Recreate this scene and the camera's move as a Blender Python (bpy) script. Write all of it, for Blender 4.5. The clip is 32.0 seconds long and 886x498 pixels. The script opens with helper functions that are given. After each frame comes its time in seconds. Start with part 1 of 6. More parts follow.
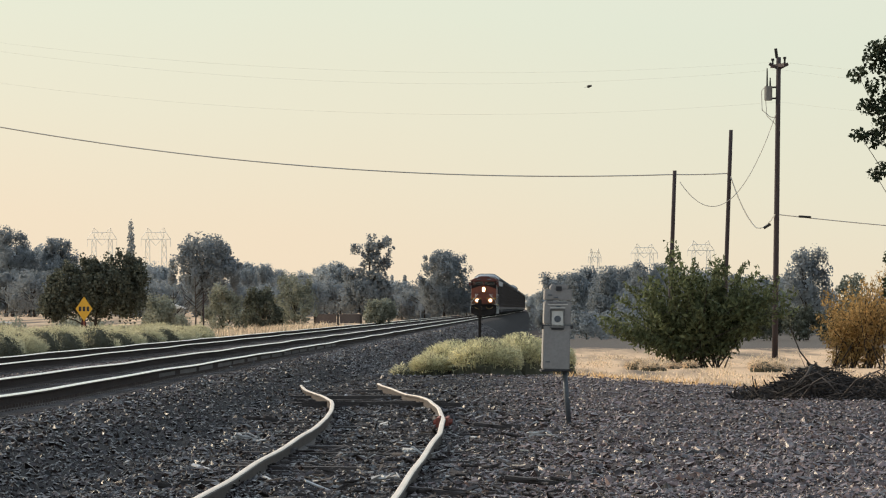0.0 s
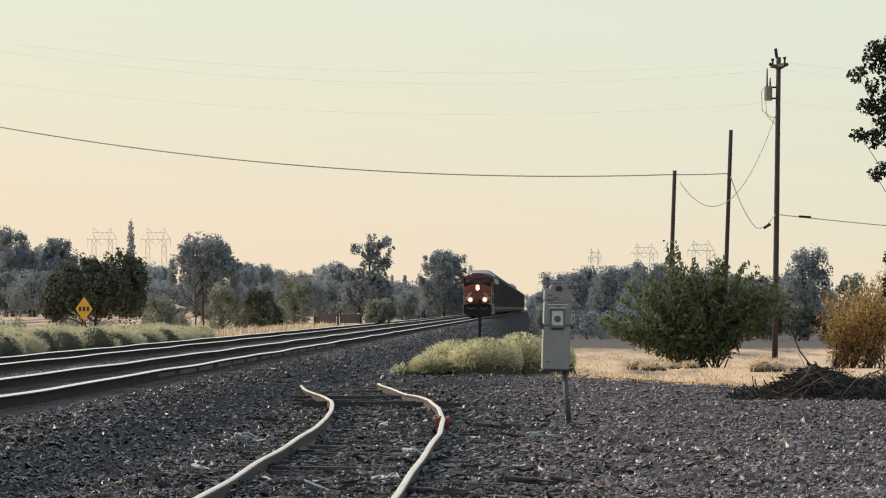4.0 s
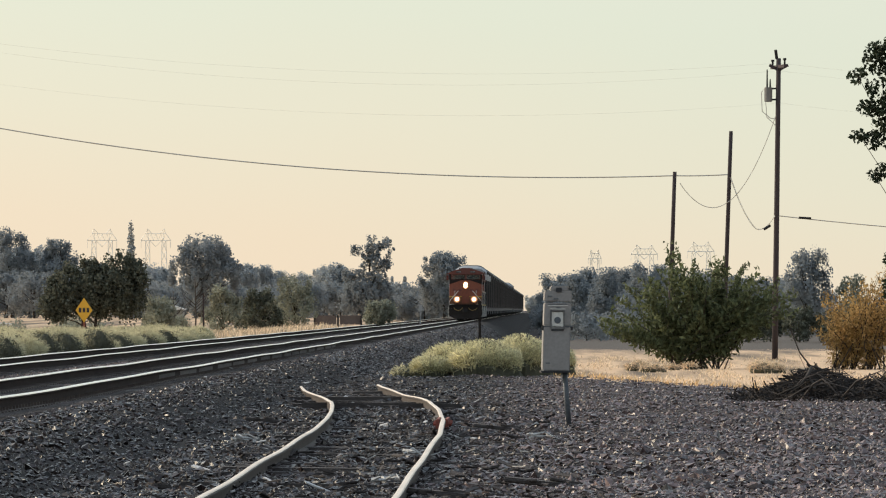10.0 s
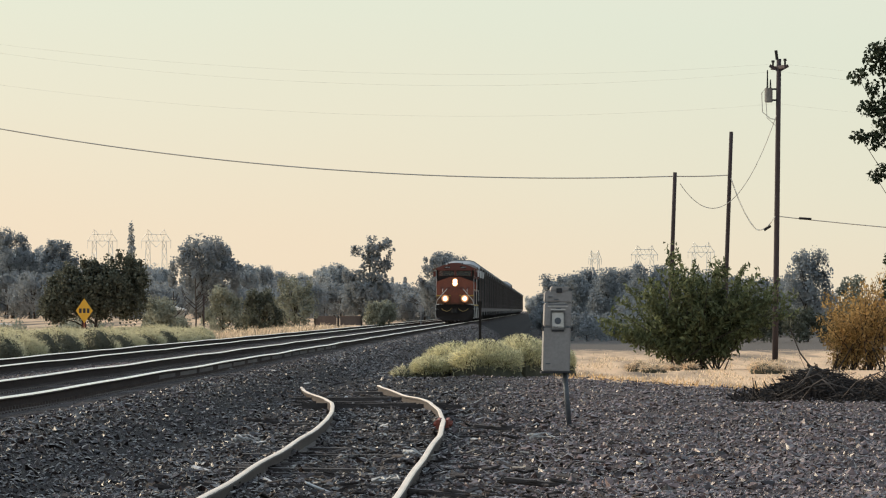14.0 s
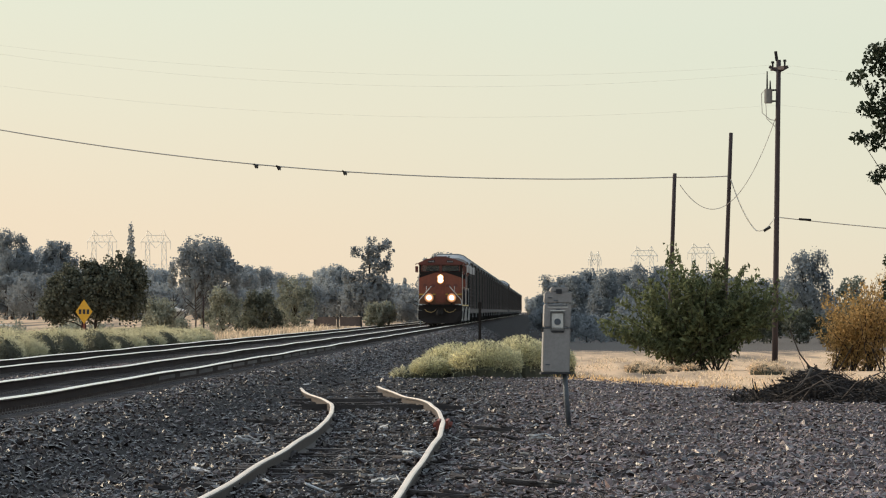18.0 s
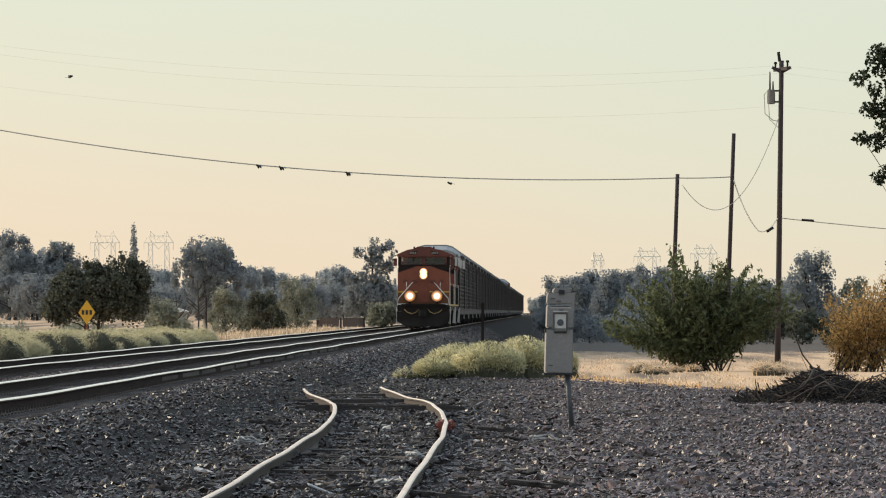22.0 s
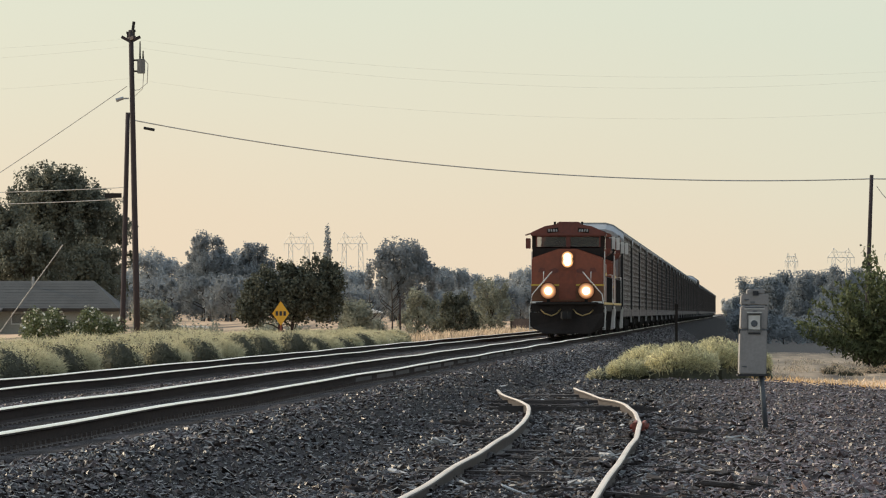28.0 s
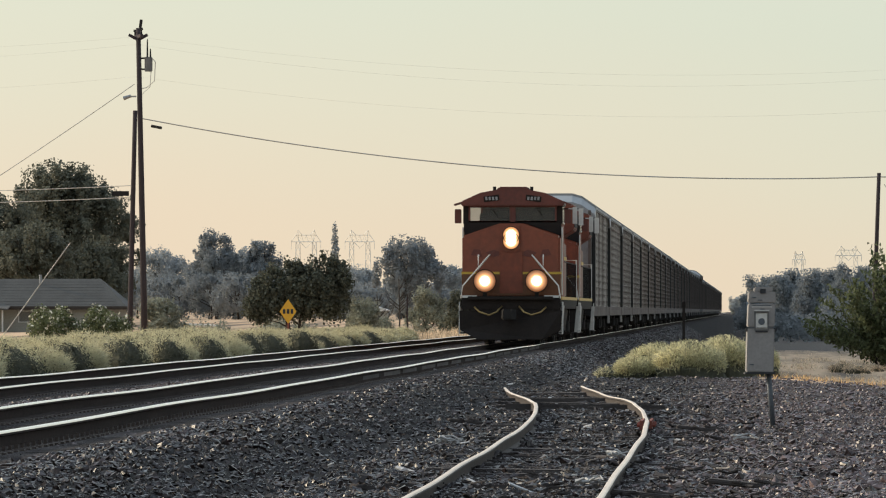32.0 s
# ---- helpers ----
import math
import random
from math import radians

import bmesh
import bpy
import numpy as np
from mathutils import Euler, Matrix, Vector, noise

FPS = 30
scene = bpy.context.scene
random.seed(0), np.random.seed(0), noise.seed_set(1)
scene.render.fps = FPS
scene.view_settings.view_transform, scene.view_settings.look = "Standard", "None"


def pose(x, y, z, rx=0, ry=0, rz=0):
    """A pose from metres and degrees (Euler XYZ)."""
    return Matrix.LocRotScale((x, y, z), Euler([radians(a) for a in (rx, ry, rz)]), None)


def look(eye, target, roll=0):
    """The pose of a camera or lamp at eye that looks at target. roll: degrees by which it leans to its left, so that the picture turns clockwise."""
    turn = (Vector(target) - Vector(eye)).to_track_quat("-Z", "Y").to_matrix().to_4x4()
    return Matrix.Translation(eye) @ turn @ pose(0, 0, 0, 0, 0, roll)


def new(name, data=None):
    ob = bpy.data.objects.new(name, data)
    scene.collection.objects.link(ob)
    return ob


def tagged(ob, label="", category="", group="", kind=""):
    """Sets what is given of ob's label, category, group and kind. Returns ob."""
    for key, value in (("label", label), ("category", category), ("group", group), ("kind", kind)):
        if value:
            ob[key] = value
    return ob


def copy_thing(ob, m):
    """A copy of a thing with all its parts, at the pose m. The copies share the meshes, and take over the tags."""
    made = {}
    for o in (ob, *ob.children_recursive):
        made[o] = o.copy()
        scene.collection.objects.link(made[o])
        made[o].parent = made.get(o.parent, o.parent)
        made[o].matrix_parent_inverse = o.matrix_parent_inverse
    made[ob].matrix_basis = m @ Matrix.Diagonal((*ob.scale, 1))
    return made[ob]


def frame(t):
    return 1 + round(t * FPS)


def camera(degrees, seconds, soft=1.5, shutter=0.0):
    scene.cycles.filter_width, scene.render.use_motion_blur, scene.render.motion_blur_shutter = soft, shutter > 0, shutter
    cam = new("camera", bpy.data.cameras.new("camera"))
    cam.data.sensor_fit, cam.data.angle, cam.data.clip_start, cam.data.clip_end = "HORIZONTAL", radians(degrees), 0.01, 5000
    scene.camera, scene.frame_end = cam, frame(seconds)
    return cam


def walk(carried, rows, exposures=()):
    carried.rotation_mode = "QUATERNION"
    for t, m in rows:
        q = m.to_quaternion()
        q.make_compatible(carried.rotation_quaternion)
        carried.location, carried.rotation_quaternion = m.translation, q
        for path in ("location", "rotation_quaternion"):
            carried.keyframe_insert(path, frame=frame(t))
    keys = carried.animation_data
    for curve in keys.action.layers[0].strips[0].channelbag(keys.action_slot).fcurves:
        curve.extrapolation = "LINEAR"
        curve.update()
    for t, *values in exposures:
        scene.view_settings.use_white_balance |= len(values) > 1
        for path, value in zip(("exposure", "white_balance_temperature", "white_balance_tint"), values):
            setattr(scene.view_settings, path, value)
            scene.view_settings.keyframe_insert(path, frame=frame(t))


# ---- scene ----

# World: metres, z = 0 at the top of the near track's rails, +y along the track away from the camera.
LENS = 7.0
FOCAL = 784 / math.tan(radians(LENS / 2))
cam = camera(LENS, 32.0, soft=1.15)


def aim(t, right, down):
    """Camera pose: how far the scene has swung right and down since the start, in thousandths of the picture's unit."""
    yaw = math.degrees(math.atan((178 + right) / FOCAL))
    pitch = math.degrees(math.atan((104 + down) / FOCAL))
    return (t, pose(0, 0, 1.0, 90 + pitch, 0, yaw))


walk(cam, [aim(t, r, d) for t, r, d in (
    (0, 0, 0), (3.5, 0, 0), (7, -0.5, 0.5), (9, 0, 1.5), (11, 0, 2.7), (12.5, 1.2, 3), (14, 0.5, 3.2), (17, 0, 4.6), (19, 0, 5),
    (20, -0.5, 5), (21, -1.5, 5.6), (21.7, -1, 6), (22, 5, 6.2), (22.5, 66, 15), (23, 190, 24.5), (23.5, 291, 24), (24, 333, 15.5),
    (24.5, 348, 10.5), (25, 348.5, 6.2), (25.5, 348.5, 6.8), (27.5, 347.3, 8), (28, 348, 8), (29, 348.5, 8.3), (30, 348.3, 9),
    (31, 348.5, 9.2), (31.5, 349, 9.2), (31.8, 354, 7.2), (32, 361, 4.5))],
     exposures=((0, 0.06), (21.5, 0.03), (24, -0.02), (32, -0.04)))

# ---------------------------------------------------------------- light
SUN_AZ, SUN_EL = 66.0, 22.0          # degrees left of the track's far end, above the horizon
world = bpy.data.worlds.new("world")
scene.world = world
world.use_nodes = True
wn, wl = world.node_tree.nodes, world.node_tree.links
wn.clear()
sky = wn.new("ShaderNodeTexSky")
sky.sky_type, sky.sun_disc = "NISHITA", False
sky.sun_elevation, sky.sun_rotation = radians(SUN_EL), radians(-SUN_AZ)
sky.dust_density, sky.air_density, sky.ozone_density = 6.0, 1.0, 1.0
sky_dim = wn.new("ShaderNodeVectorMath")
sky_dim.operation = "SCALE"
sky_dim.inputs["Scale"].default_value = 0.09
wl.new(sky.outputs[0], sky_dim.inputs[0])
coord = wn.new("ShaderNodeTexCoord")
sep = wn.new("ShaderNodeSeparateXYZ")
wl.new(coord.outputs["Generated"], sep.inputs[0])
smoke = wn.new("ShaderNodeValToRGB")   # smoky valley air, peach at the horizon and pale green above
ramp = smoke.color_ramp
ramp.elements[0].position, ramp.elements[0].color = 0.0, (1.02, 0.82, 0.60, 1)
ramp.elements[1].position, ramp.elements[1].color = 1.0, (0.62, 0.78, 1.0, 1)
for pos, col in ((0.012, (0.99, 0.84, 0.63, 1)), (0.026, (0.93, 0.88, 0.69, 1)), (0.045, (0.86, 0.90, 0.74, 1)), (0.12, (0.86, 0.95, 0.90, 1)), (0.35, (0.80, 0.94, 1.02, 1))):
    e = ramp.elements.new(pos)
    e.color = col
drift = wn.new("ShaderNodeTexNoise")
drift.inputs["Scale"].default_value = 14.0
drift.inputs["Detail"].default_value = 2.0
lift = wn.new("ShaderNodeMath")
lift.operation = "MULTIPLY_ADD"
wl.new(coord.outputs["Generated"], drift.inputs["Vector"])
wl.new(drift.outputs["Fac"], lift.inputs[0])
lift.inputs[1].default_value = 0.012
wl.new(sep.outputs["Z"], lift.inputs[2])
lean = wn.new("ShaderNodeMath")
lean.operation = "MULTIPLY_ADD"
wl.new(sep.outputs["X"], lean.inputs[0])
lean.inputs[1].default_value = 0.10
wl.new(lift.outputs[0], lean.inputs[2])
wl.new(lean.outputs[0], smoke.inputs["Fac"])
blend = wn.new("ShaderNodeMix")
blend.data_type = "RGBA"
blend.inputs["Factor"].default_value = 0.85
wl.new(sky_dim.outputs[0], blend.inputs["A"])
wl.new(smoke.outputs["Color"], blend.inputs["B"])
bg = wn.new("ShaderNodeBackground")
toward = wn.new("ShaderNodeVectorMath")    # smoke scatters light forwards: brighter towards the sun, dimmer away from it
toward.operation = "DOT_PRODUCT"
wl.new(coord.outputs["Generated"], toward.inputs[0])
toward.inputs[1].default_value = (-math.sin(radians(SUN_AZ)) * math.cos(radians(SUN_EL)), math.cos(radians(SUN_AZ)) * math.cos(radians(SUN_EL)), math.sin(radians(SUN_EL)))
forward = wn.new("ShaderNodeMapRange")
forward.inputs["From Min"].default_value, forward.inputs["From Max"].default_value = -0.7, 1.0
forward.inputs["To Min"].default_value, forward.inputs["To Max"].default_value = 0.60, 1.225
wl.new(toward.outputs["Value"], forward.inputs["Value"])
wl.new(forward.outputs[0], bg.inputs["Strength"])
wl.new(blend.outputs["Result"], bg.inputs["Color"])
out = wn.new("ShaderNodeOutputWorld")
wl.new(bg.outputs[0], out.inputs["Surface"])

sun = new("sun", bpy.data.lights.new("sun", "SUN"))
sun.data.energy, sun.data.angle, sun.data.color = 3.3, radians(1.5), (1.0, 0.83, 0.61)
az, el = radians(SUN_AZ), radians(SUN_EL)
sun.matrix_world = look((-60 * math.sin(az), 60 * math.cos(az), 60 * math.tan(el)), (0, 0, 0))


# ---------------------------------------------------------------- materials
def mat(name, color, color2=None, rough=0.7, metal=0.0, scale=3.0, fine=40.0, bump=0.2, spread=0.0, leaf=0.0, spec=0.5, island=False, stretch=(1, 1, 1)):
    """Two scales of noise between two colours, fine relief, optional random shade by object or by island, optional light through leaves."""
    m = bpy.data.materials.new(name)
    m.use_nodes = True
    n, l = m.node_tree.nodes, m.node_tree.links
    bsdf = n["Principled BSDF"]
    bsdf.inputs["Roughness"].default_value, bsdf.inputs["Metallic"].default_value = rough, metal
    bsdf.inputs["Specular IOR Level"].default_value = spec
    tc = n.new("ShaderNodeTexCoord")
    mp = n.new("ShaderNodeMapping")
    mp.inputs["Scale"].default_value = stretch
    l.new(tc.outputs["Object"], mp.inputs["Vector"])
    big, small = n.new("ShaderNodeTexNoise"), n.new("ShaderNodeTexNoise")
    big.inputs["Scale"].default_value, small.inputs["Scale"].default_value = scale, fine
    big.inputs["Detail"].default_value = small.inputs["Detail"].default_value = 4.0
    l.new(mp.outputs[0], big.inputs["Vector"])
    l.new(mp.outputs[0], small.inputs["Vector"])
    mix = n.new("ShaderNodeMath")
    mix.operation = "MULTIPLY_ADD"
    l.new(small.outputs["Fac"], mix.inputs[0])
    mix.inputs[1].default_value = 0.5
    half = n.new("ShaderNodeMath")
    half.operation = "MULTIPLY"
    l.new(big.outputs["Fac"], half.inputs[0])
    half.inputs[1].default_value = 0.5
    l.new(half.outputs[0], mix.inputs[2])
    wide = n.new("ShaderNodeMapRange")
    wide.inputs["From Min"].default_value, wide.inputs["From Max"].default_value = 0.33, 0.67
    l.new(mix.outputs[0], wide.inputs["Value"])
    col = n.new("ShaderNodeMix")
    col.data_type = "RGBA"
    l.new(wide.outputs[0], col.inputs["Factor"])
    col.inputs["A"].default_value = (*color, 1)
    col.inputs["B"].default_value = (*(color2 or [c * 0.7 for c in color]), 1)
    result = col.outputs["Result"]
    if spread:
        if island:
            rnd = n.new("ShaderNodeNewGeometry").outputs["Random Per Island"]
        else:
            rnd = n.new("ShaderNodeObjectInfo").outputs["Random"]
        span = n.new("ShaderNodeMapRange")
        span.inputs["To Min"].default_value, span.inputs["To Max"].default_value = 1 - spread, 1 + spread
        l.new(rnd, span.inputs["Value"])
        vary = n.new("ShaderNodeVectorMath")
        vary.operation = "SCALE"
        l.new(result, vary.inputs[0])
        l.new(span.outputs[0], vary.inputs["Scale"])
        result = vary.outputs[0]
    l.new(result, bsdf.inputs["Base Color"])
    if bump:
        b = n.new("ShaderNodeBump")
        b.inputs["Strength"].default_value, b.inputs["Distance"].default_value = bump, 0.02
        l.new(small.outputs["Fac"], b.inputs["Height"])
        l.new(b.outputs[0], bsdf.inputs["Normal"])
    if leaf:
        tr = n.new("ShaderNodeBsdfTranslucent")
        l.new(result, tr.inputs["Color"])
        ms = n.new("ShaderNodeMixShader")
        ms.inputs[0].default_value = leaf
        l.new(bsdf.outputs[0], ms.inputs[1])
        l.new(tr.outputs[0], ms.inputs[2])
        l.new(ms.outputs[0], n["Material Output"].inputs["Surface"])
    return m


def glow(name, reach):
    """A lit lamp lens: white-hot middle, amber glare painted out to the given reach."""
    m = bpy.data.materials.new(name)
    m.use_nodes = True
    n, l = m.node_tree.nodes, m.node_tree.links
    bsdf = n["Principled BSDF"]
    bsdf.inputs["Base Color"].default_value = (0.25, 0.2, 0.16, 1)
    tc, far, ramp = n.new("ShaderNodeTexCoord"), n.new("ShaderNodeVectorMath"), n.new("ShaderNodeValToRGB")
    far.operation = "LENGTH"
    l.new(tc.outputs["Object"], far.inputs[0])
    size = n.new("ShaderNodeMath")
    size.operation = "DIVIDE"
    l.new(far.outputs["Value"], size.inputs[0])
    size.inputs[1].default_value = reach
    l.new(size.outputs[0], ramp.inputs["Fac"])
    stops = ramp.color_ramp
    stops.elements[0].position, stops.elements[0].color = 0.0, (1.0, 0.86, 0.66, 1)
    stops.elements[1].position, stops.elements[1].color = 1.0, (0.0065, 0.0022, 0.0008, 1)
    for pos, col in ((0.32, (1.0, 0.80, 0.55, 1)), (0.46, (0.085, 0.050, 0.024, 1)), (0.62, (0.038, 0.017, 0.006, 1)), (0.82, (0.016, 0.006, 0.002, 1))):
        stops.elements.new(pos).color = col
    l.new(ramp.outputs["Color"], bsdf.inputs["Emission Color"])
    bsdf.inputs["Emission Strength"].default_value = 24.0
    return m


def ground_material():
    """Dark ballast and gravel on the railway's land, dry grass and dust beyond its uneven edge."""
    m = mat("gravel_and_dust", (0.088, 0.067, 0.063), (0.028, 0.022, 0.022), rough=0.95, scale=0.35, fine=14.0, bump=0.9, spec=0.2)
    n, l = m.node_tree.nodes, m.node_tree.links
    bsdf = n["Principled BSDF"]
    gravel = bsdf.inputs["Base Color"].links[0].from_socket
    geo = n.new("ShaderNodeNewGeometry")
    xyz = n.new("ShaderNodeSeparateXYZ")
    l.new(geo.outputs["Position"], xyz.inputs[0])
    edge = n.new("ShaderNodeTexNoise")
    edge.inputs["Scale"].default_value, edge.inputs["Detail"].default_value = 0.5, 6.0
    l.new(geo.outputs["Position"], edge.inputs["Vector"])

    def math_node(op, a, b, c=None):
        k = n.new("ShaderNodeMath")
        k.operation = op
        for i, v in enumerate((a, b, c)):
            if v is None:
                continue
            if isinstance(v, (int, float)):
                k.inputs[i].default_value = v
            else:
                l.new(v, k.inputs[i])
        return k.outputs[0]

    wob = math_node("MULTIPLY_ADD", edge.outputs["Fac"], 2.4, -1.2)
    # beyond the lot's far edge, right of the shoulder
    far = math_node("MULTIPLY_ADD", xyz.outputs["X"], 7.0, xyz.outputs["Y"])
    far = math_node("MULTIPLY_ADD", wob, 6.0, far)
    far = math_node("GREATER_THAN", far, 168.0)
    right = math_node("ADD", xyz.outputs["X"], wob)
    right = math_node("GREATER_THAN", right, -0.2)
    back = math_node("MULTIPLY", far, right)
    left = math_node("SUBTRACT", xyz.outputs["X"], wob)
    left = math_node("LESS_THAN", left, -15.8)
    grass = math_node("MAXIMUM", back, left)
    dry, dry2 = n.new("ShaderNodeTexNoise"), n.new("ShaderNodeValToRGB")
    dry.inputs["Scale"].default_value, dry.inputs["Detail"].default_value = 1.0, 8.0
    drawn = n.new("ShaderNodeMapping")                     # patches drawn out along the tractor ruts
    drawn.inputs["Scale"].default_value = (0.42, 0.016, 0.3)
    l.new(geo.outputs["Position"], drawn.inputs["Vector"])
    l.new(drawn.outputs[0], dry.inputs["Vector"])
    l.new(dry.outputs["Fac"], dry2.inputs["Fac"])
    dry2.color_ramp.elements[0].position, dry2.color_ramp.elements[0].color = 0.36, (0.17, 0.13, 0.095, 1)
    dry2.color_ramp.elements[1].position, dry2.color_ramp.elements[1].color = 0.58, (0.66, 0.455, 0.29, 1)
    pick = n.new("ShaderNodeMix")
    pick.data_type = "RGBA"
    l.new(grass, pick.inputs["Factor"])
    l.new(gravel, pick.inputs["A"])
    # a darker strip past the dry grass, on the signal case's side
    far_strip = math_node("MULTIPLY_ADD", wob, 55.0, xyz.outputs["Y"])
    far_strip = math_node("MULTIPLY", math_node("GREATER_THAN", far_strip, 470.0), right)
    soil = n.new("ShaderNodeMix")
    soil.data_type = "RGBA"
    l.new(far_strip, soil.inputs["Factor"])
    l.new(dry2.outputs["Color"], soil.inputs["A"])
    soil.inputs["B"].default_value = (0.105, 0.088, 0.075, 1)
    l.new(soil.outputs["Result"], pick.inputs["B"])
    l.new(pick.outputs["Result"], bsdf.inputs["Base Color"])
    return m


def darken_spur(m):
    """Darker soil and stone with uneven edges along the spur."""
    n, l = m.node_tree.nodes, m.node_tree.links
    bsdf = n["Principled BSDF"]
    src = bsdf.inputs["Base Color"].links[0].from_socket
    geo, xyz, edge = n.new("ShaderNodeNewGeometry"), n.new("ShaderNodeSeparateXYZ"), n.new("ShaderNodeTexNoise")
    l.new(geo.outputs["Position"], xyz.inputs[0])
    edge.inputs["Scale"].default_value, edge.inputs["Detail"].default_value = 0.55, 5.0
    l.new(geo.outputs["Position"], edge.inputs["Vector"])
    off = n.new("ShaderNodeMath")
    off.operation = "ADD"
    l.new(xyz.outputs["X"], off.inputs[0])
    off.inputs[1].default_value = 3.4
    size = n.new("ShaderNodeMath")
    size.operation = "ABSOLUTE"
    l.new(off.outputs[0], size.inputs[0])
    rag = n.new("ShaderNodeMath")
    rag.operation = "MULTIPLY_ADD"
    l.new(edge.outputs["Fac"], rag.inputs[0])
    rag.inputs[1].default_value = 3.4
    l.new(size.outputs[0], rag.inputs[2])
    fade = n.new("ShaderNodeMapRange")
    fade.inputs["From Min"].default_value, fade.inputs["From Max"].default_value = 3.5, 5.3
    fade.inputs["To Min"].default_value, fade.inputs["To Max"].default_value = 0.28, 1.0
    l.new(rag.outputs[0], fade.inputs["Value"])
    dark = n.new("ShaderNodeVectorMath")
    dark.operation = "SCALE"
    l.new(src, dark.inputs[0])
    l.new(fade.outputs[0], dark.inputs["Scale"])
    l.new(dark.outputs[0], bsdf.inputs["Base Color"])
    return m


M = {}
M["ground"] = darken_spur(ground_material())
M["stone"] = darken_spur(mat("ballast_stone", (0.180, 0.127, 0.121), (0.036, 0.026, 0.026), rough=0.36, scale=0.5, fine=30, bump=0.4, spread=0.85, island=True, spec=0.4))
M["pale_stone"] = mat("pale_stone", (0.52, 0.51, 0.50), (0.26, 0.25, 0.24), rough=0.7, scale=9, fine=50, spread=0.3, island=True)
M["rail"] = mat("rusty_rail", (0.05, 0.035, 0.03), (0.028, 0.021, 0.019), rough=0.95, spec=0.1, scale=2.0, fine=25, stretch=(1, 0.2, 1))
M["rail_top"] = mat("polished_rail_top", (1.0, 0.93, 0.82), (0.94, 0.86, 0.75), rough=0.30, metal=1.0, scale=0.6, fine=12, bump=0, stretch=(6, 0.2, 1))
M["spur_top"] = mat("dull_rail_top", (0.88, 0.72, 0.58), (0.62, 0.48, 0.37), rough=0.42, metal=0.35, scale=1.2, fine=22, bump=0.15, stretch=(4, 0.6, 1))
M["spur_side"] = mat("pale_rusted_rail_side", (0.075, 0.055, 0.046), (0.035, 0.027, 0.024), rough=0.75, metal=0.2, scale=2.0, fine=25)
M["rust"] = mat("red_rust", (0.30, 0.085, 0.06), (0.16, 0.055, 0.04), rough=0.85, scale=8, fine=50)
M["tie"] = mat("weathered_tie", (0.085, 0.072, 0.068), (0.045, 0.038, 0.037), rough=0.95, scale=2.5, fine=30, bump=0.6, spread=0.35, stretch=(0.5, 4, 4))
M["plate"] = mat("tie_plate_steel", (0.11, 0.085, 0.07), (0.06, 0.045, 0.04), rough=0.75, metal=0.3)
M["pole"] = mat("weathered_pole", (0.058, 0.043, 0.045), (0.03, 0.024, 0.026), rough=0.95, scale=3, fine=30, bump=0.5, stretch=(6, 6, 0.4), spread=0.2)
M["wire"] = mat("cable", (0.46, 0.43, 0.39), (0.36, 0.34, 0.31), rough=0.5, bump=0)
# Near-white and translucent: the slack wire's glare is put into the colour.
M["bright_wire"] = mat("near_white_wire", (0.86, 0.85, 0.8), (0.72, 0.71, 0.66), rough=0.4, metal=0.0, bump=0, leaf=0.6)
M["galv"] = mat("galvanised_grey", (0.34, 0.345, 0.35), (0.24, 0.245, 0.25), rough=0.5, metal=0.3, scale=1.2, fine=14, spread=0.12)
M["rack_side"] = mat("grey_rack_panel", (0.42, 0.385, 0.355), (0.21, 0.19, 0.174), rough=0.55, metal=0.2, scale=0.7, fine=6, spread=0.3, stretch=(1, 0.4, 1.5))
M["rack_post"] = mat("grimy_rack_post", (0.16, 0.128, 0.112), (0.085, 0.068, 0.060), rough=0.8, scale=1, fine=9, spread=0.2)
M["rack_dark"] = mat("dark_rack_slot", (0.035, 0.034, 0.034), (0.02, 0.02, 0.02), rough=0.8)
M["rack_yellow"] = mat("faded_yellow_rack_panel", (0.34, 0.29, 0.235), (0.17, 0.145, 0.12), rough=0.6, scale=0.7, fine=6, spread=0.35)
M["rack_brown"] = mat("brown_rack_panel", (0.30, 0.24, 0.21), (0.15, 0.12, 0.106), rough=0.6, scale=0.7, fine=6, spread=0.35)
M["steel"] = mat("dark_steel", (0.03, 0.028, 0.027), (0.018, 0.017, 0.017), rough=0.75, metal=0.1, spec=0.25, scale=3, fine=25)
M["orange"] = mat("orange_paint", (0.265, 0.066, 0.032), (0.17, 0.046, 0.025), rough=0.40, scale=0.8, fine=7, bump=0.05)
# Darker orange: shade on hood, cab and trailing nose is in the colour.
M["shade_grimy_orange"] = mat("shade_grimy_orange_paint", (0.26, 0.06, 0.027), (0.13, 0.036, 0.02), rough=0.55, scale=0.7, fine=6, bump=0.05)
M["lower_nose"] = mat("dark_brown_paint", (0.19, 0.066, 0.022), (0.11, 0.042, 0.017), rough=0.45, scale=1.5, fine=9, bump=0.05)
M["maroon"] = mat("dark_red_roof_paint", (0.16, 0.040, 0.027), (0.10, 0.028, 0.021), rough=0.5, scale=1.5, fine=9, bump=0.05)
M["black"] = mat("black_paint", (0.026, 0.020, 0.017), (0.015, 0.012, 0.011), rough=0.75, spec=0.2, scale=2, fine=14, bump=0.1)
M["yellow"] = mat("yellow_stripe_paint", (0.62, 0.40, 0.05), (0.48, 0.30, 0.04), rough=0.45, bump=0.05)
M["white"] = mat("white_paint", (0.72, 0.70, 0.66), (0.58, 0.56, 0.52), rough=0.5, scale=3, fine=20, bump=0.05)
M["rubber"] = mat("rubber_hose", (0.03, 0.028, 0.025), rough=0.8)
